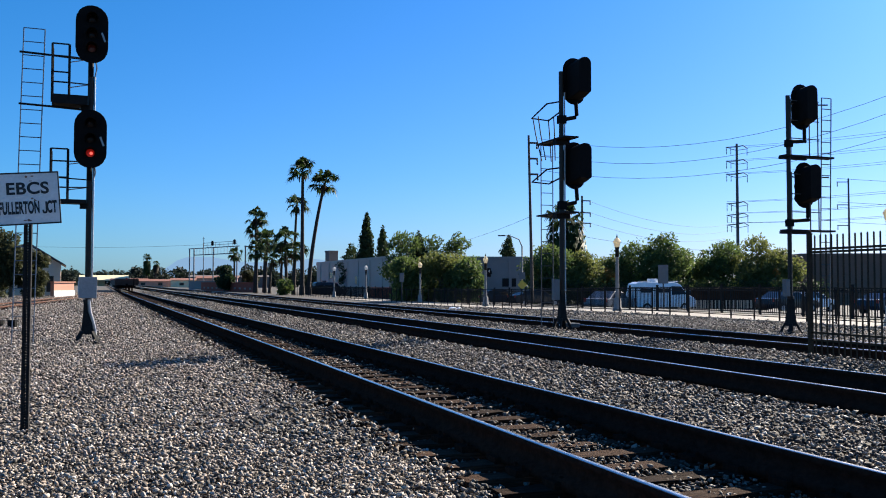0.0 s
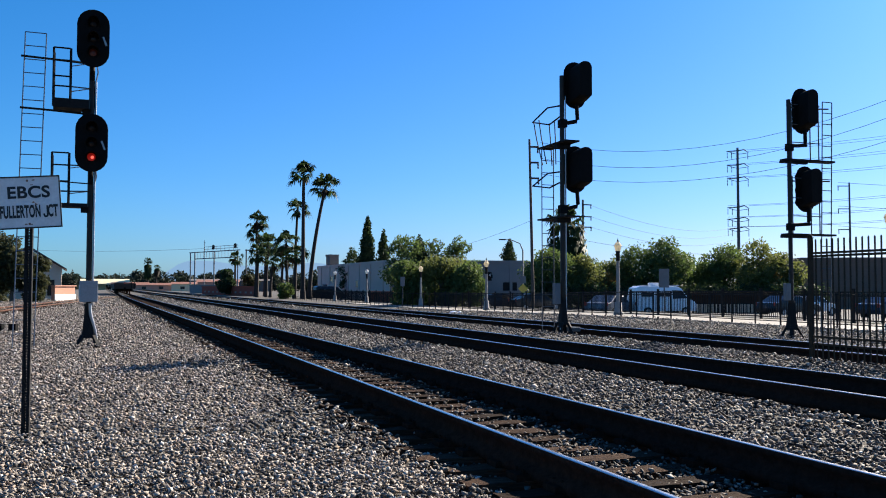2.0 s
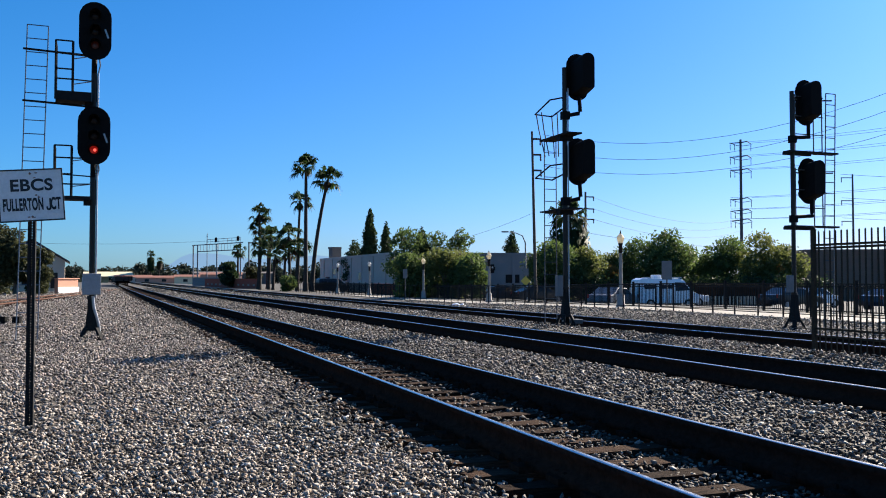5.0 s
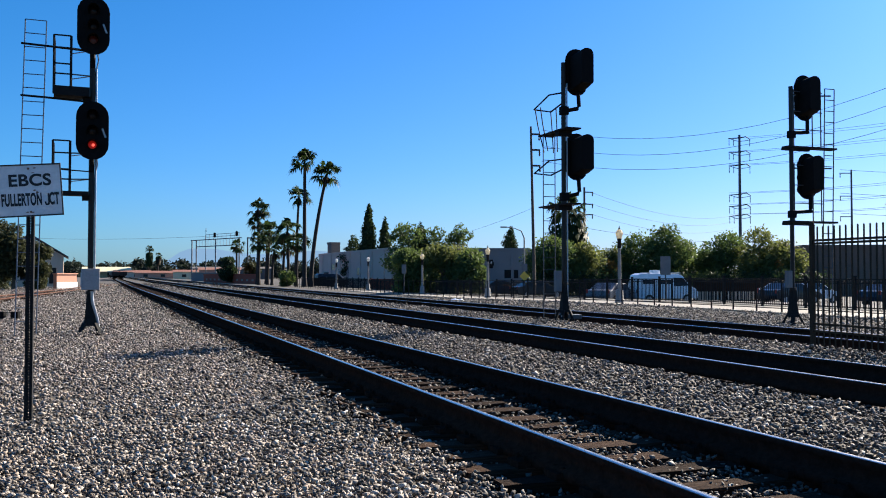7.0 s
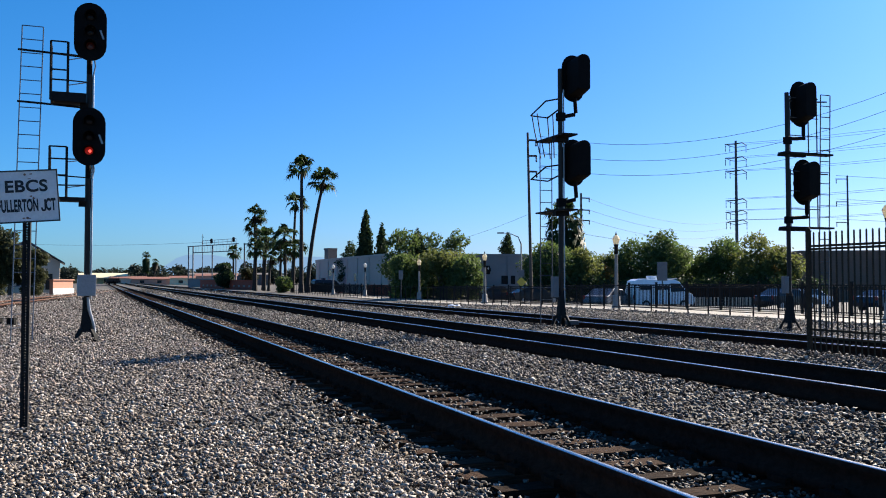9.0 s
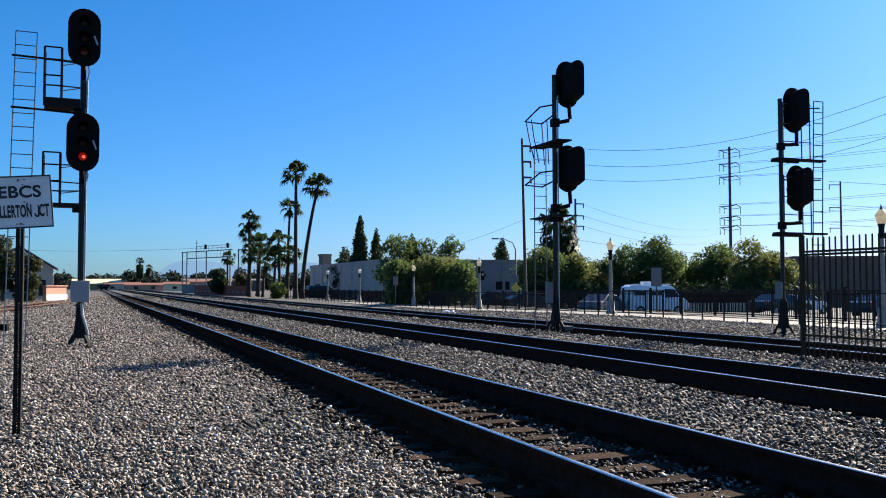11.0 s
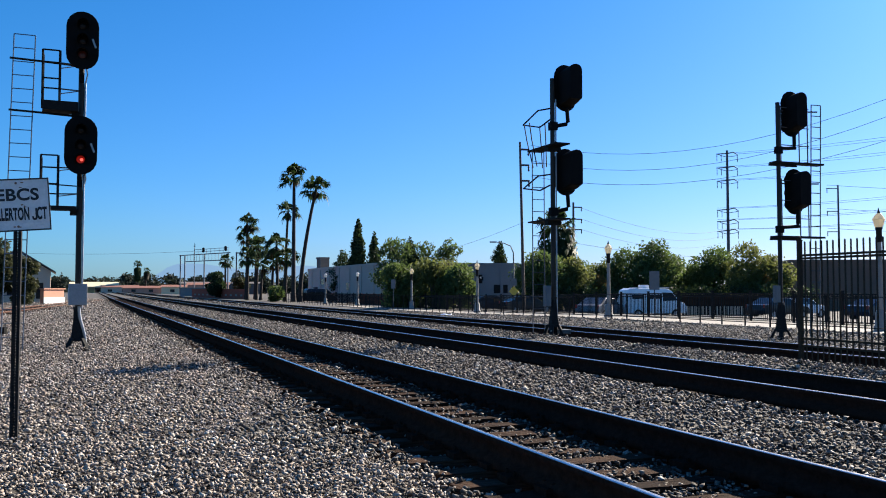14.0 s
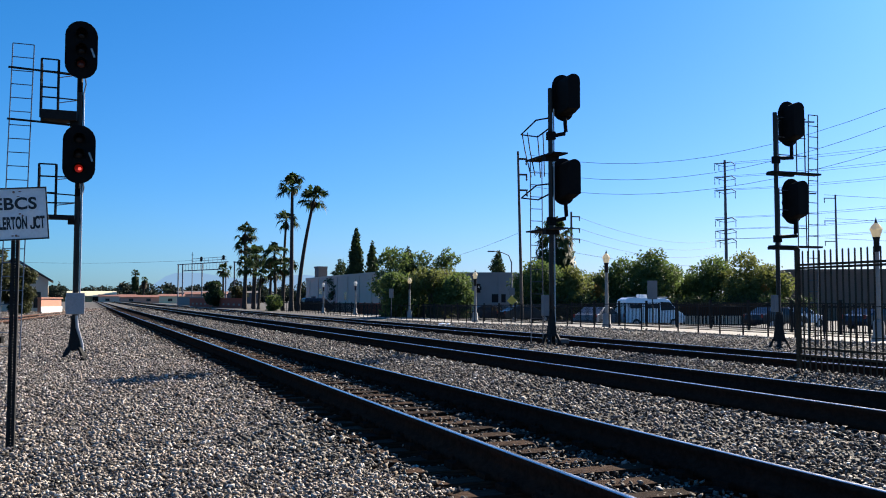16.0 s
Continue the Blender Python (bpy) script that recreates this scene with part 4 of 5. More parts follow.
def make_palm(x, y, z, h, lean, seed, crown=2.6, fans=46, skirt=0.1, thick=0.26, wide=0.5, label="tall fan palm with a dark ragged crown"):
    rng = np.random.default_rng(seed)
    t = thing("palm_tree", pose(x, y, z), label, "palm tree", "row of palms")
    top = Vector((lean[0], lean[1], h))
    pts = [Vector((lean[0] * u**1.6, lean[1] * u**1.6, h * u)) for u in np.linspace(0, 1, 12)]
    part("trunk", Shape().tube(pts, [thick * (1.35 if i == 0 else 1.0 - 0.035 * i) for i in range(12)], 9), PALMBARK, t, "slender ringed trunk", smooth=True)
    green, dry = [], []
    for i in range(int(fans * 0.72)):
        a = rng.uniform(0, 2 * math.pi)
        e = rng.uniform(-0.65, 1.4)
        ln = crown * rng.uniform(0.28, 0.62) * (1.0 if e > -0.5 else 0.85)
        d = Vector((math.cos(a) * math.cos(e), math.sin(a) * math.cos(e), math.sin(e)))
        side = d.cross(Vector((0, 0, 1))).normalized()
        up = side.cross(d)
        side = (side * math.cos(0.6) + up * math.sin(rng.uniform(-0.6, 0.6))).normalized()
        hub = top + d * ln + Vector((0, 0, -0.12 * ln))
        dest = dry if e < -0.58 else green
        dest.append((top + side * 0.03, top - side * 0.03, hub - side * 0.02, hub + side * 0.02))
        for j in range(11):                                      # blades of one fan, tips drooping
            q = (j - 5) / 5 * 1.35
            bl = crown * rng.uniform(0.36, 0.52) * (0.75 + 0.25 * math.cos(q))
            dd = (d * math.cos(q) + side * math.sin(q)).normalized()
            w = up.cross(dd).normalized() * 0.125 * crown / 2.6 + up * 0.02
            mid = hub + dd * bl * 0.55
            tip = hub + dd * bl + Vector((0, 0, -bl * rng.uniform(0.2, 0.9)))
            dest.append((hub, mid + w, tip, mid - w))
    for i in range(int(140 * skirt * (1 + 3 * (wide > 0.6)))):
        a = rng.uniform(0, 2 * math.pi)
        zz = h - rng.uniform(0.2, 1.0) * skirt * 5
        p = Vector((lean[0] * (zz / h)**1.6, lean[1] * (zz / h)**1.6, zz))
        d = Vector((math.cos(a), math.sin(a), 0))
        s2 = Vector((-d.y, d.x, 0)) * 0.09
        q2 = wide * rng.uniform(0.75, 1.2)
        dry.append((p + d * 0.15, p + d * q2 + s2 * (1 + wide) + Vector((0, 0, -0.3)), p + d * q2 * rng.uniform(0.7, 1.1) + Vector((0, 0, -1.1)), p + d * q2 - s2 * (1 + wide) + Vector((0, 0, -0.3))))
    for nm, quads, mt, lb in (("crown", green, FROND, "green fan fronds"), ("dry_skirt", dry, FROND if wide > 1.1 else DEADFROND, "hanging old fronds")):
        if quads:
            v = np.array([tuple(p) for q in quads for p in q])
            part(nm, bulk(nm, v, np.arange(len(v)).reshape(-1, 4), mt), None, t, lb)


# ---- buildings ----
def make_block(name, x, y, z, turn, lx, ly, h, wall, label, category="building", parapet=0.35, windows=(), doors=(), pitched=0.0, roof=None, pilasters=0, gable=False):
    """A building with thick wall body, parapet or pitched roof, and set-in openings on its local -y face."""
    t = thing(name, pose(x, y, z, 0, 0, turn), label, category)
    part("wall", Shape().box(0, 0, -0.5, lx, ly, h), wall, t)
    if gable:                                                    # ridge running away from the face
        part("gable_wall", Shape().prism([(0, h), (lx, h), (lx / 2, h + pitched * 0.9)], 0.0, ly), wall, t)
        for k in (0, 1):
            xe, xr = (-0.5 if k == 0 else lx + 0.5), lx / 2
            ze, zr = h - 0.25, h + pitched
            part("roof", Shape().prism([(xe, ze), (xr, zr), (xr, zr + 0.14), (xe, ze + 0.14)], -0.5, ly + 0.5), roof or ROOF, t, "dark sloping roof side")
    elif pitched:
        part("roof", Shape().add([(-0.4, -0.4, h), (lx + 0.4, -0.4, h), (lx + 0.4, ly + 0.4, h), (-0.4, ly + 0.4, h), (-0.4, ly / 2, h + pitched), (lx + 0.4, ly / 2, h + pitched)], [(0, 1, 5, 4), (2, 3, 4, 5), (0, 4, 3), (1, 2, 5), (3, 2, 1, 0)]), roof or ROOF, t, "low pitched roof")
    else:
        part("parapet", Shape().box(-0.1, -0.1, h, lx + 0.1, 0.2, h + parapet).box(-0.1, 0.2, h, 0.2, ly, h + parapet).box(lx - 0.2, 0.2, h, lx + 0.1, ly, h + parapet), wall, t)
    for i in range(pilasters):
        xx = lx * (i + 0.5) / pilasters
        part("pilaster", Shape().box(xx - 0.2, -0.14, -0.5, xx + 0.2, 0.002, h), wall, t)
    for xx, zz, w, hh in windows:
        wd = part("window", Shape().box(xx, -0.03, zz, xx + w, 0.03, zz + hh), CARGLASS, t, "dark window")
        part("sill", Shape().box(xx - 0.08, -0.06, zz - 0.08, xx + w + 0.08, -0.032, zz), wall, wd)
        part("lintel", Shape().box(xx - 0.08, -0.06, zz + hh, xx + w + 0.08, -0.032, zz + hh + 0.08), wall, wd)
    for xx, w, hh in doors:
        part("door", Shape().box(xx, -0.05, 0, xx + w, 0.03, hh), DOOR, t, "dull grey steel door")
    return t


def wire(name, a, b, sag, r, label="thin dark wire strung between utility poles"):
    a, b = Vector(a), Vector(b)
    pts = [a.lerp(b, u) - Vector((0, 0, sag * 4 * u * (1 - u))) for u in np.linspace(0, 1, 17)]
    return tagged(new(name, Shape().tube(pts, r, 5).mesh(name, WIRE, True)), label, "wire", "overhead wires")


def make_pole(x, y, z, h, label, arms=(), r=0.16, name="utility_pole", arm_len=1.1, turn=0.0, insul=0.25, one_side=False, material=None, stout=0.07, arched=False, tilt=0.0):
    t = thing(name, pose(x, y, z, 0, tilt, turn), label, "utility pole", "utility poles")
    part("pole", Shape().tube([(0, 0, -0.5), (0, 0, h)], [r, r * 0.62], 10), material or POLEWOOD, t, smooth=True)
    for az in arms:
        lo = 0.0 if one_side else -arm_len
        if arched:
            part("crossarm", Shape().tube([(lo, 0, az - 0.35), (0, 0, az - 0.1), (arm_len * 0.6, 0, az + 0.25), (arm_len, 0, az - 0.35)], [stout * 0.6, stout, stout * 0.8, stout * 0.5], 6), material or POLEWOOD, t)
            part("arm_brace", Shape().tube([(lo * 0.96, 0, az - 0.3), (lo * 0.4, 0, az - 0.75), (0, 0, az - 0.9), (arm_len * 0.5, 0, az - 0.7), (arm_len, 0, az - 0.45)], stout * 0.45, 6), material or POLEWOOD, t)
        else:
            part("crossarm", Shape().box(min(lo, arm_len), -0.06, az - stout, max(lo, arm_len), 0.06, az + stout), material or POLEWOOD, t)
        for xx in ((arm_len * 0.95,) if one_side else (-arm_len * 0.95, -arm_len * 0.55, arm_len * 0.95) if arched else (-arm_len * 0.92, arm_len * 0.92)):
            hang = az - (0.4 if arched else 0.0)
            part("insulator", Shape().lathe([(0.03, hang - insul * 2), (0.09, hang - insul * 1.6), (0.05, hang - insul), (0.09, hang - insul * 0.6), (0.03, hang)], 8, pose(xx, 0, 0)), DULL, t)
    return t


def make_gantry():
    a, b = Vector((-65.5, 232.0, -0.4)), Vector((-49.0, 214.0, -0.4))
    d = (b - a).normalized()
    t = thing("signal_gantry", Matrix(), "grey steel signal gantry bridge across the tracks", "gantry")
    for u in (0.0, 0.1, 0.52, 1.0):
        p = a.lerp(b, u)
        part("leg", Shape().tube([p, p + Vector((0, 0, 10.5))], 0.17, 6), HAZYSTEEL, t)
    for z, u in ((10.45, -0.02), (8.75, 0.1)):
        part("chord", Shape().tube([a.lerp(b, u) + Vector((0, 0, z)), b + d + Vector((0, 0, z))], 0.13, 6), HAZYSTEEL, t)
    for i in range(15):
        p = a.lerp(b, 0.1 + 0.9 * i / 14)
        part("brace", Shape().tube([p + Vector((0, 0, 8.75)), p + Vector((0, 0, 10.45))], 0.045, 5), HAZYSTEEL, t)
    for z in (11.1, 11.7):
        part("walkway_rail", Shape().tube([a.lerp(b, 0.3) + Vector((0, 0, z)), b + Vector((0, 0, z))], 0.055, 5), HAZYSTEEL, t)
    for i in range(9):
        p = a.lerp(b, 0.3 + 0.7 * i / 8)
        part("rail_post", Shape().tube([p + Vector((0, 0, 10.45)), p + Vector((0, 0, 11.7))], 0.045, 5), HAZYSTEEL, t)
    part("antenna", Shape().tube([a.lerp(b, 0.31), a.lerp(b, 0.31) + Vector((0, 0, 13.4))], [0.14, 0.06], 6), HAZYSTEEL, t)
    for z in (12.5, 12.9):
        part("antenna_arm", Shape().tube([a.lerp(b, 0.29) + Vector((0, 0, z)), a.lerp(b, 0.33) + Vector((0, 0, z))], 0.05, 5), HAZYSTEEL, t)
    for u in (0.5, 0.95):
        p = a.lerp(b, u) + Vector((0, 0, 11.5))
        part("signal_head", Shape().prism(oval(0.62, 1.25), -0.1, 0.1, Matrix.Translation(p)), BLACK, t, "small black signal head")


# ---- train ----
def make_train():
    """The last cars of a freight train, driving away along the nearest track. Local y is forwards, the origin at the rear coupler."""
    t = thing("freight_train", Matrix(), "dark low freight cars at the tail of a departing train", "train")
    z = RAIL_TOP
    for i in range(3):
        y0 = i * 16.0
        c = part("freight_car", Shape().box(-1.4, y0 + 0.6, z + 0.75, 1.4, y0 + 15.2, z + 1.1), CARDARK, t, "dark brown gondola car")
        part("side", Shape().box(-1.45, y0 + 0.6, z + 1.0, -1.33, y0 + 15.2, z + 1.55), CARDARK, c)
        part("side", Shape().box(1.33, y0 + 0.6, z + 1.0, 1.45, y0 + 15.2, z + 1.55), CARDARK, c)
        part("end", Shape().box(-1.33, y0 + 0.6, z + 1.0, 1.33, y0 + 0.75, z + 1.6), CARDARK, c)
        part("end", Shape().box(-1.33, y0 + 15.05, z + 1.0, 1.33, y0 + 15.2, z + 1.6), CARDARK, c)
        for k in range(8):
            part("side_rib", Shape().box(1.45, y0 + 1.2 + k * 1.85, z + 0.9, 1.55, y0 + 1.35 + k * 1.85, z + 1.55), CARDARK, c)
        part("coupler", Shape().box(-0.12, y0 - 0.2, z + 0.65, 0.12, y0 + 0.7, z + 0.95), BLACK, c)
        for y1 in (y0 + 2.6, y0 + 13.2):
            tk = part("truck", Shape().box(-1.15, y1 - 1.1, z + 0.35, -0.95, y1 + 1.1, z + 0.7).box(0.95, y1 - 1.1, z + 0.35, 1.15, y1 + 1.1, z + 0.7).box(-1.0, y1 - 0.2, z + 0.4, 1.0, y1 + 0.2, z + 0.75), BLACK, c, "black wheel truck")
            for y2 in (y1 - 0.85, y1 + 0.85):
                part("wheelset", Shape().tube([(-0.8, y2, z + 0.44), (-0.68, y2, z + 0.44)], 0.43, 16).tube([(0.68, y2, z + 0.44), (0.8, y2, z + 0.44)], 0.43, 16).tube([(-0.7, y2, z + 0.44), (0.7, y2, z + 0.44)], 0.08, 8), RAIL, tk)
    part("end_lamp", Shape().box(-0.1, 0.3, z + 1.5, 0.1, 0.55, z + 1.75), TAIL, t, "red end-of-train marker")
    part("ladder_frame", Shape().tube([(1.3, 0.4, z + 0.7), (1.3, 0.4, z + 1.75)], 0.05, 6).tube([(0.9, 0.4, z + 0.7), (0.9, 0.4, z + 1.75)], 0.05, 6), BLACK, t)
    return t


def train_pose(s):
    s2 = s + 30.0
    x0, y0 = plan(s, TRACKS[0] + float(bend(s)))
    x1, y1 = plan(s2, TRACKS[0] + float(bend(s2)))
    return pose(x0, y0, 0, 0, 0, math.degrees(math.atan2(-(x1 - x0), y1 - y0)))


def motions():
    walk(white_car, [(0, pose(19.3, 71.0, -0.73, 0, 0, 90)), (0.3, pose(18.95, 71.0, -0.73, 0, 0, 90)), (0.6, pose(18.6, 71.0, -0.73, 0, 0, 90)), (0.9, pose(18.2, 71.0, -0.73, 0, 0, 90)), (1.3, pose(17.6, 71.0, -0.73, 0, 0, 90)),
                     (2.0, pose(17.0, 71.0, -0.73, 0, 0, 90)), (3.0, pose(16.9, 71.0, -0.73, 0, 0, 90)), (16, pose(16.9, 71.0, -0.73, 0, 0, 90))])
    walk(driving_car, [(t, pose(x, 66.4, -0.73, 0, 0, turn)) for t, x, turn in (
        (0, 15.9, -90), (4.4, 15.9, -90), (5.0, 17.4, -84), (5.6, 20.4, -66), (6.0, 22.3, -56), (6.3, 23.3, -52), (6.5, 23.9, -52), (6.7, 24.6, -54), (6.9, 25.4, -60), (7.1, 26.6, -70),
        (7.3, 28.2, -80), (7.5, 29.8, -86), (7.7, 31.3, -90), (7.9, 33.1, -90), (8.3, 37.0, -90), (9.3, 44.0, -90), (10.5, 48.0, -90), (16, 48.0, -90))])
    walk(train, [(t, train_pose(122.0 + 6.0 * t + 0.3 * t**2 + 0.045 * t**3)) for t in range(0, 17)])


# ---- the place ----
DIMLENS = mat("dim red lens", (0.05, 0.012, 0.008), (0.07, 0.017, 0.011), 20, 0.3, bump=0, emit=(1.0, 0.12, 0.05), power=0.000852)
REDCORE = mat("bright red lens", (0.7, 0.08, 0.06), (0.8, 0.1, 0.08), 20, 0.3, bump=0, emit=(1.0, 0.10, 0.07), power=0.639)
GREYMAST = mat("grey mast paint", (0.014, 0.0105, 0.008), (0.026, 0.0195, 0.015), 6, 0.42, metal=0.0, bump=0.15, spec=0.22)
BROWNSTEEL = mat("brown fence steel", (0.03, 0.022, 0.014), (0.056, 0.041, 0.027), 10, 0.75, bump=0.2, spec=0.08)
LAMPPOST = mat("pale lamp post", (0.17, 0.165, 0.155), (0.25, 0.24, 0.225), 8, 0.7, bump=0.2)
GLOBE = leafy("white glass globe", (0.72, 0.72, 0.70), (0.85, 0.85, 0.83), (0.576, 0.5688, 0.54), 6, 0.5)
GOLDGLOBE = leafy("cream glass globe", (0.74, 0.68, 0.52), (0.85, 0.79, 0.64), (0.78, 0.70, 0.52), 6, 0.5)
DULLSIGN = mat("grey sign back", (0.12, 0.122, 0.125), (0.17, 0.172, 0.175), 6, 0.6, bump=0.1)
WHITECAR = mat("white car paint", (0.74, 0.75, 0.77), (0.82, 0.83, 0.84), 3, 0.25, bump=0, spec=0.5)
SILVERCAR = mat("silver car paint", (0.14, 0.145, 0.155), (0.20, 0.205, 0.215), 3, 0.3, metal=0.3, bump=0)
BLACKCAR = mat("black car paint", (0.012, 0.012, 0.014), (0.025, 0.025, 0.03), 3, 0.2, bump=0)
BLUECAR = mat("dark blue car paint", (0.014, 0.02, 0.034), (0.024, 0.034, 0.055), 3, 0.25, bump=0)
CARGLASS = mat("dark glass", (0.012, 0.014, 0.016), (0.02, 0.022, 0.025), 3, 0.08, bump=0, spec=0.35)
TYRE = mat("tyre rubber", (0.012, 0.012, 0.012), (0.03, 0.03, 0.03), 20, 0.9)
TAIL = mat("red plastic", (0.28, 0.02, 0.015), (0.4, 0.03, 0.02), 10, 0.3, bump=0)
WAREHOUSE = mat("grey warehouse wall", (0.41, 0.365, 0.315), (0.48, 0.43, 0.375), 0.4, 0.9, bump=0.2, bscale=8)
BROWNWALL = mat("brown block wall", (0.17, 0.098, 0.07), (0.23, 0.136, 0.10), 0.8, 0.95, bump=0.4, bscale=6)
BLUEGREY = mat("blue grey building wall", (0.19, 0.185, 0.185), (0.24, 0.235, 0.23), 0.4, 0.9, bump=0.2, bscale=8)
CREAM = mat("cream stucco", (0.70, 0.59, 0.36), (0.80, 0.69, 0.45), 0.5, 0.9, bump=0.2)
STUCCO = mat("tan stucco", (0.50, 0.40, 0.30), (0.62, 0.50, 0.38), 0.6, 0.9, bump=0.2)
PINK = mat("salmon stucco", (0.52, 0.25, 0.17), (0.62, 0.32, 0.22), 0.6, 0.9, bump=0.2)
REDWALL = mat("red brown wall", (0.24, 0.045, 0.022), (0.32, 0.07, 0.038), 0.8, 0.9, bump=0.3, bscale=12)
TILEROOF = mat("red tile roof", (0.16, 0.062, 0.042), (0.24, 0.10, 0.07), 3, 0.9, bump=0.5)
ROOF = mat("dark shingle roof", (0.07, 0.06, 0.06), (0.13, 0.115, 0.11), 4, 0.9, bump=0.5)
DOOR = mat("steel door", (0.16, 0.17, 0.18), (0.22, 0.23, 0.24), 2, 0.6)
WIRE = mat("dark wire", (0.03, 0.035, 0.045), (0.05, 0.055, 0.065), 4, 0.6, bump=0)
POLEWOOD = mat("pole wood", (0.06, 0.045, 0.034), (0.11, 0.085, 0.065), 5, 0.9, bump=0.5)
CARDARK = mat("dark freight car", (0.03, 0.022, 0.018), (0.06, 0.045, 0.038), 2, 0.85)
# distance haze over the ridge put in as a faint blue glow
HAZE_GLOW = mat("hazy mountain", (0.02, 0.025, 0.03), (0.03, 0.035, 0.04), 0.002, 1.0, bump=0, spec=0.0, emit=(0.125, 0.215, 0.33), power=0.71)
BAGBLUE = mat("white blue plastic", (0.35, 0.5, 0.75), (0.8, 0.82, 0.85), 4, 0.4, bump=0)
LADDER = mat("blue grey ladder steel", (0.07, 0.10, 0.14), (0.11, 0.15, 0.20), 6, 0.6, bump=0.1)
# gantry steel paled and blued to carry the haze of distance
HAZYSTEEL = mat("haze-paled gantry steel", (0.11, 0.12, 0.135), (0.16, 0.17, 0.185), 2, 0.7, bump=0.1)
YELLOW = mat("yellow sign", (0.75, 0.45, 0.05), (0.8, 0.5, 0.08), 4, 0.5, bump=0)

make_ground()
make_ballast()
make_track(TRACKS[0], "curving railway track with wooden ties and polished rails", 60, HEAD)
make_track(TRACKS[1], "second railway track parallel to the first", 40, HEAD)
make_track(TRACKS[2], "third railway track beside the platform", 40, HEAD)
make_spur()
make_pavement()
make_sign()
make_signal_near()
make_signal_mid()
make_signal_far()
make_near_fence()
make_platform_fence()

for s, n, tall, gold in ((20.1, 22.0, 3.6, True), (35.0, 21.8, 3.4, True), (51.4, 22.4, 3.2, True), (64.2, 22.5, 3.15, True), (81.1, 23.0, 3.2, False), (90.0, 22.1, 3.2, False)):
    lp = make_post_lamp(s, n, tall, gold)
    if s == 51.4:
        sg = part("number_sign", Shape().box(0.09, -0.05, 1.85, 0.34, -0.03, 2.4), BLACK, lp, "black track number sign")
        c = words("4", 0.26, 0.215, 2.2, -0.053, sg, Matrix(), 1.0, 0.004)
        c.data.materials[0] = GLOBE
make_notice(38.2, 26.5, 0, 0.95, 0.5, 1.82, "square grey sign on a post at the platform")
make_notice(65.0, 21.3, 0, 0.7, 0.35, 1.9, "narrow grey sign on the platform")

make_car(15.4, 62.0, -0.73, -78, WHITECAR, "white panel van with a roof unit, parked", "van", True)
make_car(11.75, 61.0, -0.73, -38, SILVERCAR, "silver parked saloon car")
make_car(23.9, 61.0, -0.73, -62, BLACKCAR, "black parked saloon car")
make_car(26.0, 62.6, -0.73, -58, WHITECAR, "white parked saloon car")
make_car(28.9, 57.0, -0.73, -62, BLUECAR, "dark blue parked saloon car")
make_car(5.2, 78.0, -0.73, -70, BLUECAR, "dark parked car under the trees")
make_car(8.2, 76.0, -0.73, -72, BLACKCAR, "black parked car under the trees")
make_car(-16.2, 128.0, -0.73, -60, BLUECAR, "dark blue van parked by the warehouse", "van", True)

# palms along the line
for x, y, h, lean, sd2, cr, fans in ((-17.1, 110, 15.4, (0.0, 0), 1, 2.5, 34), (-16.6, 112, 14.2, (1.9, 0.5), 2, 2.5, 36), (-19.5, 118, 12.0, (0.4, 0), 3, 2.2, 30), (-27.9, 135, 11.6, (-0.2, 0), 4, 2.3, 36), (-28.4, 136, 9.6, (0.4, 0), 15, 2.2, 30),
                                     (-25.6, 130, 7.6, (0.3, 0), 5, 2.5, 36), (-19.9, 115, 7.2, (-0.2, 0), 6, 2.4, 36), (-26.5, 128, 6.2, (0.1, 0), 7, 2.3, 32), (-18.6, 113, 5.6, (0.2, 0), 8, 2.2, 32), (-20.8, 116, 5.0, (0.1, 0), 16, 1.8, 30),
                                     (-28.0, 141, 7.5, (0.2, 0), 9, 1.9, 34), (-36.4, 157, 6.6, (0.0, 0), 13, 1.9, 30), (-24.2, 126, 4.8, (0.3, 0), 14, 1.7, 30)):
    make_palm(x, y, -0.3, h, lean, sd2, cr, fans, thick=0.29 if h > 13 else 0.23)
make_palm(-109.0, 330, -0.3, 11.0, (0, 0), 10, 1.9, 40, 1.2, 0.4, 1.2, "distant palm with a thick skirt of dry fronds")
make_palm(-106.2, 331, -0.3, 8.4, (0.3, 0), 11, 1.9, 34, 0.5, 0.3, 0.9, "distant fan palm on the skyline")
make_palm(13.5, 95, -0.73, 8.8, (0, 0), 12, 2.7, 60, 1.25, 0.45, 1.9, "stout palm wrapped in dry fronds behind the trees")

# cypresses
for x, y, h, w, sd2 in ((-12.4, 150, 13.4, 4.0, 21), (-9.7, 150, 11.0, 3.4, 22), (-15.2, 152, 8.2, 6.0, 23), (-2.9, 120, 8.6, 4.4, 24), (11.0, 142, 9.0, 4.6, 25)):
    make_spire(x, y, -0.3, h, w, sd2)

# broad trees: behind the platform and along the car park
BIG = "dense green broad-leaved tree behind the platform railing"
for x, y, h, w, sd2, lf, n in ((-2.6, 74, 3.9, 4.6, 31, LEAF, 5200), (0.2, 73, 4.1, 4.8, 32, LEAFY, 5600), (2.3, 72, 3.8, 4.0, 33, LEAF, 4800),
                               (-5.2, 118, 8.6, 6.5, 34, LEAF, 2600), (-0.5, 120, 8.2, 6.0, 35, LEAF, 2200), (2.4, 122, 8.6, 5.5, 36, LEAF, 1900)):
    make_tree(x, y, -0.73, h + 0.25, w, BIG, sd2, lf, int(n * 1.3), 0.125 if y < 90 else 0.2, 13, 0.06 if y < 90 else 0.2)
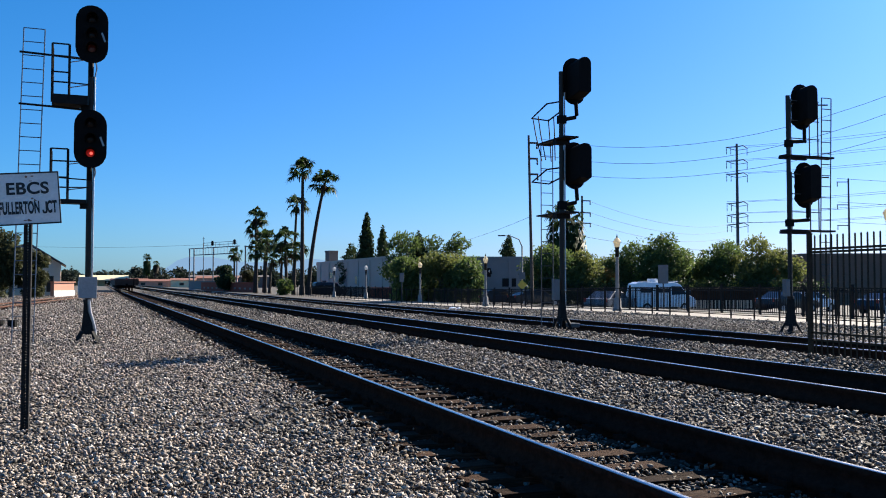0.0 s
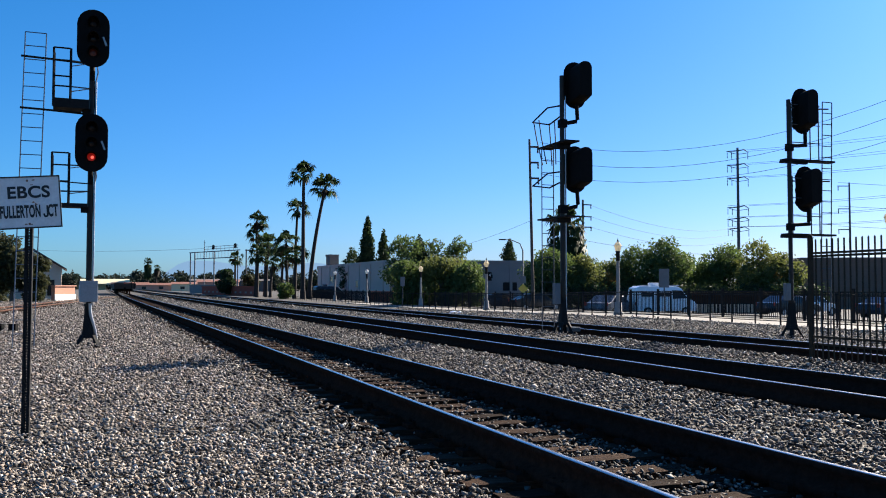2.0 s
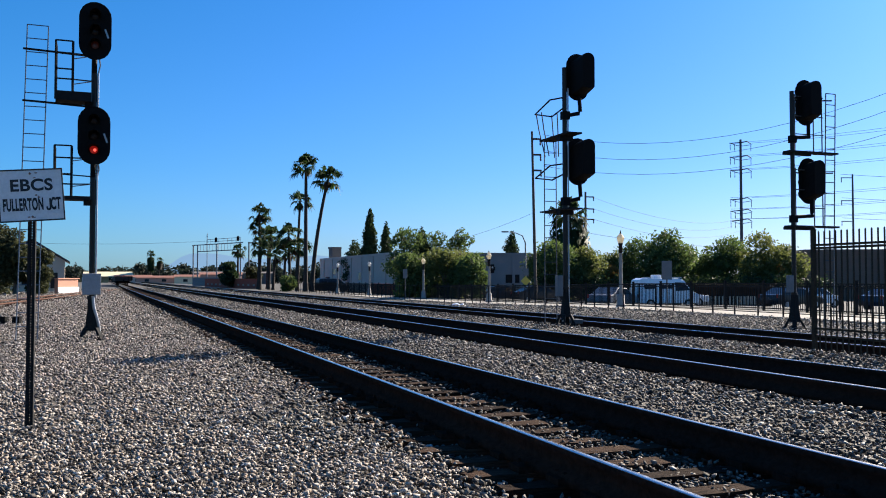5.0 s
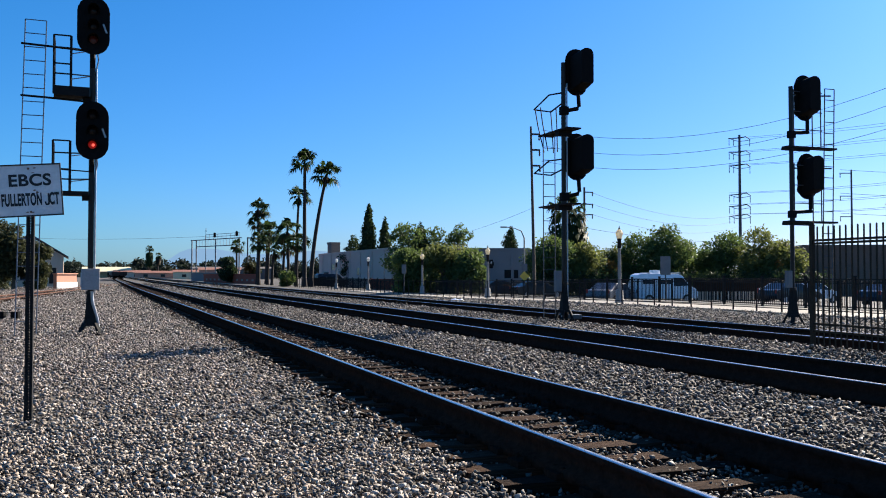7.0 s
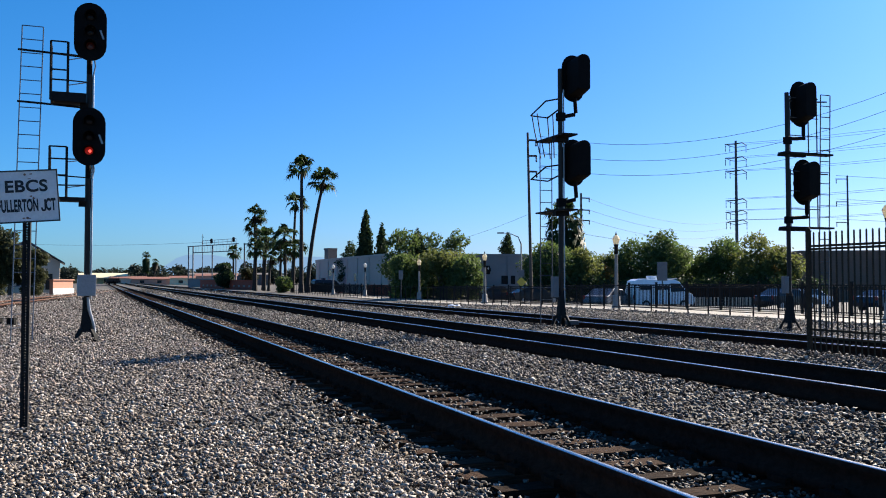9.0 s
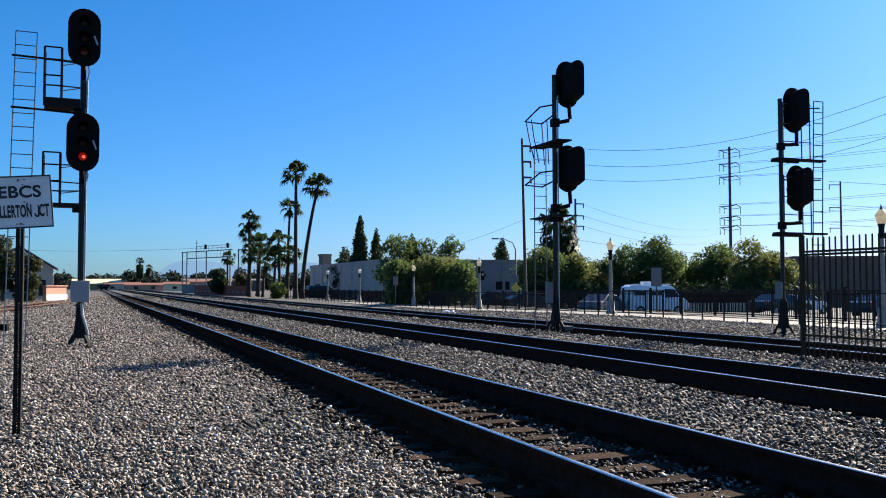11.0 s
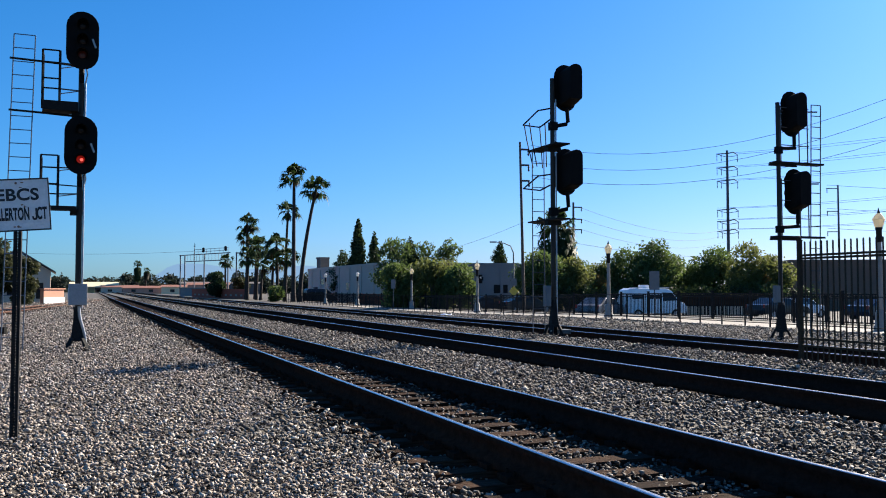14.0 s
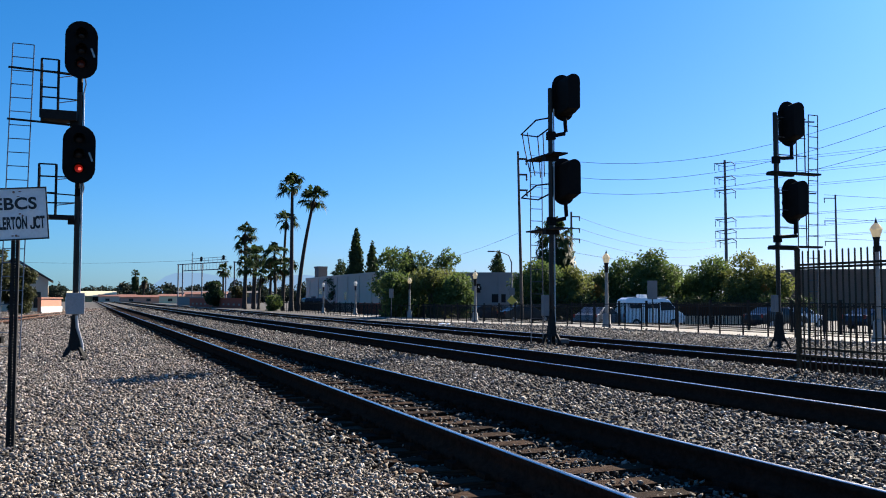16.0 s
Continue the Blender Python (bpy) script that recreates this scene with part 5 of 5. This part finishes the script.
YARD = "backlit green tree at the back of the car park"
for x, y, h, w, sd2, lf, n in ((10.2, 84, 5.4, 6.0, 41, LEAF, 6500), (13.6, 85, 4.8, 5.6, 42, LEAFY, 6000), (16.6, 88, 4.3, 5.0, 43, LEAFY, 5000), (19.2, 88, 5.6, 6.0, 44, LEAF, 6500), (22.0, 86, 6.6, 6.0, 45, LEAF, 7000),
                               (24.9, 90, 5.0, 5.0, 46, LEAF, 5000), (28.0, 88, 5.7, 6.0, 47, LEAF, 6500), (30.6, 85, 6.0, 6.0, 48, LEAFY, 6500), (33.0, 86, 5.0, 4.6, 49, LEAFY, 5000), (12.0, 92, 5.2, 6.5, 50, LEAF, 5500), (26.4, 96, 4.6, 7.0, 51, LEAF, 5500), (17.5, 98, 4.4, 7.0, 52, LEAF, 5000)):
    make_tree(x, y, -0.73, h + 0.25, w, YARD, sd2, lf, int(n * 1.35), 0.145, 17, 0.0)
for x, y, h, w, sd2 in ((-41.2, 80, 6.7, 5.6, 61), (-38.2, 79, 5.8, 4.6, 62), (-36.4, 80, 4.2, 3.2, 63), (-42.5, 76, 5.0, 5.0, 64)):
    make_tree(x, y, -0.1, h, w, "dark leafy tree beside the house", sd2, OLIVE, 7000, 0.17, 15, 0.0)
for x, y, h, w, sd2 in ((15.9, 84.5, 3.4, 2.2, 53), (31.7, 83.5, 3.3, 2.0, 54)):
    make_tree(x, y, -0.73, h, w, "small orange autumn tree before the green ones", sd2, AUTUMN, 900, 0.12, 8, 0.1)


def make_hedge(x, y, length, h, seed, count, label):
    rr = np.random.default_rng(seed)
    t = thing("hedge", pose(x, y, -0.73), label, "hedge")
    k = int(length / 0.9)
    blobs = [(i * 0.9, rr.uniform(-0.3, 0.3), h * 0.48, 0.8, 0.7, h * 0.5 * rr.uniform(0.8, 1.1)) for i in range(k)]
    stems = Shape()
    for i in range(k):
        stems.tube([(i * 0.9, 0, -0.1), (i * 0.9 + rr.uniform(-0.2, 0.2), 0, h * 0.7)], [0.05, 0.02], 5)
    part("stem", stems, BARK, t)
    v, f = leaves(rr, blobs, count, 0.13)
    part("foliage", bulk("foliage", v, f, CYPRESS), None, t)


# hedges added as dark bands for the shade below the trees
make_hedge(9.0, 82.0, 27.0, 2.3, 71, 10000, "added dark hedge standing in for shade under the car park trees")
make_hedge(-3.1, 75.5, 6.7, 2.1, 72, 3600, "added dark low hedge standing in for shade under the platform trees")
make_tree(-37.2, 153, -0.3, 4.4, 3.9, "dark round tree beside the gantry", 65, CYPRESS, 3600, 0.22, 11, 0.05)
make_tree(-34.0, 158, -0.3, 3.6, 3.6, "sparse tree behind the wall", 66, OLIVE, 1600, 0.22, 9, 0.3)
rng = random.Random(8)
for i in range(62):
    x = -172 + i * 2.9 + rng.uniform(-1.5, 1.5)
    make_tree(x, 400 + rng.uniform(-25, 30), -0.5, rng.uniform(4.5, 9.5), rng.uniform(8, 14), "distant dark tree on the skyline", 200 + i, FARLEAF, 800, 0.6, 9, 0.05)

# buildings
make_block("warehouse", -23.6, 170.0, -0.5, -68.8, 45.0, 25.0, 5.3, WAREHOUSE, "long grey industrial warehouse with a flat parapet roof", doors=((20, 2.4, 3.0), (33, 1.2, 2.4)), windows=((10, 2.6, 2.2, 1.0), (27, 1.6, 1.4, 1.2)), pilasters=7)
make_block("warehouse", -7.0, 128.0, -0.5, 0, 19.6, 20.0, 5.2, BLUEGREY, "blue-grey flat-roofed industrial building", windows=((14.0, 3.0, 0.5, 0.5), (16.0, 1.2, 2.0, 1.2)), doors=((12.2, 1.4, 2.6),), pilasters=4)
make_block("cooling_unit", -21.6, 167.0, 5.0, -60, 1.8, 1.8, 1.9, DULL, "grey rooftop cooling unit", "cooling unit")
make_block("storage_building", 36.8, 90.0, -0.73, -6, 26.0, 12.0, 4.65, BROWNWALL, "long brown block-walled building behind the car park", pilasters=9)
make_block("storage_annex", 34.0, 91.5, -0.73, 0, 2.9, 5.0, 3.4, BROWNWALL, "low brown annex beside the storage building", pilasters=2)
make_block("house", -46.9, 93.0, -0.2, 23, 6.6, 9.0, 3.5, STUCCO, "small tan stucco house with a dark gabled roof", "house", windows=((5.2, 0.5, 0.7, 1.7), (2.4, 0.9, 1.0, 1.2)), pitched=2.2, gable=True)
gw = make_block("garden_wall", -36.5, 84.0, -0.2, 72, 2.7, 0.4, 1.5, PINK, "salmon stucco garden wall with a white base", "wall", parapet=0.1)
part("base_course", Shape().box(-0.06, -0.08, -0.3, 2.76, -0.01, 0.75), SIGNWHITE, gw, "white painted base")
# bridge form standing in for a far cream building with windows
t = thing("overpass_stand_in", pose(-126.5, 322.0, -0.3, 0, 0, 20.5), "cream bridge form standing in for a low building up the line", "bridge")
part("abutment", Shape().box(-2.0, 0, -1, 4.6, 9, 2.6), CREAM, t)
part("abutment", Shape().box(10.6, 0, -1, 12.4, 9, 2.6), CREAM, t)
part("deck", Shape().box(-4.0, -0.3, 2.6, 12.8, 9.3, 3.2), CREAM, t, "cream bridge deck")
# slope added so that the cream front looks sunlit
part("parapet", Shape().add([(-4.0, -4.5, 2.5), (12.8, -4.5, 2.5), (12.8, 0.4, 4.2), (-4.0, 0.4, 4.2), (-4.0, -4.5, 2.2), (12.8, -4.5, 2.2), (12.8, 0.4, 3.2), (-4.0, 0.4, 3.2)], [(0, 1, 2, 3), (7, 6, 5, 4), (0, 4, 5, 1), (1, 5, 6, 2), (2, 6, 7, 3), (3, 7, 4, 0)]), CREAM, t, "cream slope tilted to catch the sun")
part("parapet", Shape().box(-4.0, 9.0, 3.2, 12.8, 9.3, 4.1), CREAM, t)
for x, y, w, h, m2, lb in ((-118, 318, 12, 2.6, STUCCO, "far tan shed"), (-104, 300, 14, 2.3, PINK, "far salmon shed"), (-88, 290, 14, 2.6, CREAM, "far cream shed"), (-74, 270, 12, 3.2, PINK, "far salmon building"), (-96, 340, 30, 4.0, DULL, "far grey shed")):
    make_block("shed", x, y, -0.6, 12, w, 8, h, m2, lb + " along the line", "building", windows=((w * 0.2, 0.9, 1.4, 0.9), (w * 0.6, 0.9, 1.4, 0.9)), pitched=0.7, roof=TILEROOF if m2 != DULL else ROOF)
make_block("boundary_wall", -58, 205, -0.4, -52, 20.0, 0.5, 1.9, DULLSIGN, "low grey concrete wall beside the tracks", "wall", parapet=0.1)
rw = make_block("boundary_wall", -46.0, 171, -0.4, -61.4, 35.0, 0.5, 1.6, REDWALL, "red brown wall with small pale openings", "wall", parapet=0.12)
for i in range(11):
    part("opening", Shape().box(2.0 + i * 3.0, -0.03, 0.55, 3.0 + i * 3.0, 0.02, 0.85), CONC, rw, "small pale vent block")
make_block("boundary_wall", -8.0, 98, -0.4, -62, 12.0, 0.5, 1.15, REDWALL, "rust red fence panel behind the platform", "wall", parapet=0.05)

make_gantry()
make_tree(-19.4, 111, -0.3, 1.9, 3.2, "low green shrub at the foot of the palms", 67, LEAF, 1500, 0.16, 8, 0.0)
# wall tone holds the tree shade; pale slats give the sunlight showing behind
bw = make_block("boundary_wall", 19.4, 68.3, -0.73, 0, 6.2, 0.3, 1.55, TIE, "screen wall, dark brown for tree shade, pale slats below", "wall", parapet=0.05)
for i in range(22):
    part("slat", Shape().box(0.06 + i * 0.278, -0.06, 0.06, 0.22 + i * 0.278, -0.005, 0.7), STUCCO, bw, "upright slat, pale for sunlight from behind")
t = thing("signal_mast", pose(-43.9, 200, -0.4), "slim grey steel mast with a bracket arm", "mast")
part("post", Shape().tube([(0, 0, 0), (0, 0, 10.0)], 0.16, 6), DULL, t)
part("arm", Shape().box(-0.2, -0.1, 9.7, 2.2, 0.1, 9.95), DULL, t)
make_pole(7.3, 70, -0.5, 13.5, "tall wooden utility pole behind the trees", (12.9, 11.65, 10.4), 0.14, arm_len=0.75, turn=20, one_side=True, tilt=-1.2)
make_pole(17.7, 110, -0.5, 12.6, "distant wooden utility pole", (12.0, 10.5, 9.2), 0.2, arm_len=1.2, turn=20, one_side=True)
make_pole(67.4, 200, -1.0, 33.8, "tall steel transmission pole with six crossarms", (33.2, 30.0, 27.0, 20.4, 17.8, 15.6), 0.42, "transmission_pole", 2.8, 15, 0.8, material=DULL, stout=0.16, arched=True)
make_pole(69.5, 150, -1.0, 20.0, "slim utility pole with side arms", (19.4, 15.5, 12.0), 0.22, arm_len=-2.0, one_side=True, insul=0.4, material=DULL)
make_pole(43.5, 130, -0.5, 6.6, "short wooden pole above the trees", (), 0.18)
t = thing("street_lamp", pose(7.05, 76, -0.5), "curved-arm grey street lamp with a yellow sign", "street lamp")
part("post", Shape().tube([(0, 0, 0), (0, 0, 4.9), (-0.25, 0, 5.5), (-0.85, 0, 5.76), (-1.5, 0, 5.84)], [0.08, 0.06, 0.045, 0.035, 0.03], 8), LAMPPOST, t, smooth=True)
part("lamp_head", Shape().box(-2.05, -0.1, 5.79, -1.45, 0.1, 5.9), DULL, t, bevel=0.03)
part("warning_sign", Shape().box(-0.3, -0.12, -0.3, 0.3, -0.1, 0.3, pose(0, 0, 1.62, 0, 45, 0)), YELLOW, t, "yellow diamond warning sign")
part("notice_sign", Shape().box(-0.25, -0.12, 2.1, 0.25, -0.1, 2.7), DULLSIGN, t, "grey rectangular sign")

# wires
make_pole(34.0, 46, -0.4, 16.6, "wooden utility pole beside the car park", (), 0.17)
for z0, z1, sag in ((12.75, 16.0, 3.25), (11.5, 15.0, 3.25), (10.25, 13.0, 2.75)):
    wire("overhead_wire", (7.9, 70, z0), (34.0, 46, z1), sag, 0.015)
make_pole(150, 160, -1.0, 44, "far steel transmission pole", (42.0, 38.5, 35.0), 0.42, "transmission_pole", 3.0, 15, 0.8, material=DULL, stout=0.16, arched=True)
for z, z1 in ((32.0, 41), (29.0, 37.5), (26.0, 34), (19.6, 28), (17.0, 25), (14.8, 22)):
    for k in (-2.4, 2.4):
        wire("overhead_wire", (67.4 + k, 200, z), (150 + k, 160, z1), 2.2, 0.032)
for z, z1 in ((14.9, 11.4), (13.6, 10.0), (12.2, 8.7)):
    wire("overhead_wire", (67.4, 200, z), (18.7, 110, z1), 2.0, 0.02)
for z in (19.0, 15.0, 11.6):
    wire("overhead_wire", (67.6, 150, z), (150, 160, z + 2), 1.5, 0.03)
wire("overhead_wire", (43.5, 130, 6.0), (18.0, 110, 7.0), 0.5, 0.02)
wire("overhead_wire", (43.5, 130, 6.0), (67.4, 200, 8.5), 1.0, 0.03)
wire("overhead_wire", (-60.3, 226, 10.9), (-125, 260, 12.0), 0.6, 0.03)
make_pole(-125, 260, -0.5, 12.6, "far wooden utility pole", (12.0,), 0.2)
wire("overhead_wire", (7.3, 70, 6.6), (-9.7, 148, 7.5), 1.5, 0.012)

# distance
def make_mountain():
    rr = np.random.default_rng(3)
    n = 60
    xs = np.linspace(-1700, 500, n)
    hs = 4 + 102 / (1 + np.exp(-(xs + 1120) / 28)) * (1 - 0.25 * np.sin((xs + 1000) / 170)**2) / (1 + np.exp((xs + 330) / 80)) + rr.normal(0, 1.2, n)
    vs = [(x, 3400, -2) for x in xs] + [(x, 3600, h) for x, h in zip(xs, hs)] + [(x, 3800, -2) for x in xs]
    fs = [(i, i + 1, n + i + 1, n + i) for i in range(n - 1)] + [(n + i, n + i + 1, 2 * n + i + 1, 2 * n + i) for i in range(n - 1)]
    tagged(new("backdrop", Shape().add(vs, fs).mesh("backdrop", HAZE_GLOW, True)), "pale blue hazy mountain ridge on the horizon", "mountain", kind="structure")


make_mountain()
train = make_train()
white_car = make_car(19.3, 71.0, -0.73, 90, WHITECAR, "small white car moving behind the parked van")
# silver car in white paint, so its colour carries the sun glint
driving_car = make_car(15.9, 66.4, -0.73, -90, WHITECAR, "pale silver car driving through the car park, whitened for sun glint")
for x, y in ((-13.9, 28.0), (-13.5, 28.1)):
    t = thing("trackside_box", pose(x, y, -0.08), "small black trackside junction box on the gravel", "box")
    part("case", Shape().box(-0.12, -0.1, 0, 0.12, 0.1, 0.2), BLACK, t, bevel=0.02)
    part("lid", Shape().box(-0.13, -0.11, 0.2, 0.13, 0.11, 0.225), BLACK, t, bevel=0.006)
bag = Shape()
rr = random.Random(4)
ring = [[(a + rr.uniform(-0.05, 0.05), r * math.cos(k) * 0.8, max(0, r * math.sin(k) * 0.7)) for k in np.linspace(0, 2 * math.pi, 9)[:-1]] for a, r in ((-0.4, 0.03), (-0.3, 0.16), (-0.1, 0.22), (0.1, 0.13), (0.28, 0.2), (0.42, 0.03))]
bag.add([p for q in ring for p in q], [(i * 8 + j, i * 8 + (j + 1) % 8, i * 8 + 8 + (j + 1) % 8, i * 8 + 8 + j) for i in range(5) for j in range(8)])
x, y = plan(45.6, 18.0)
tagged(new("plastic_bag", bag.mesh("plastic_bag", BAGBLUE)), "crumpled white and blue plastic bag on the gravel", "bag").matrix_basis = pose(x, y, float(height(45.6, 18.0)) - 0.02, 0, 0, 10)
motions()
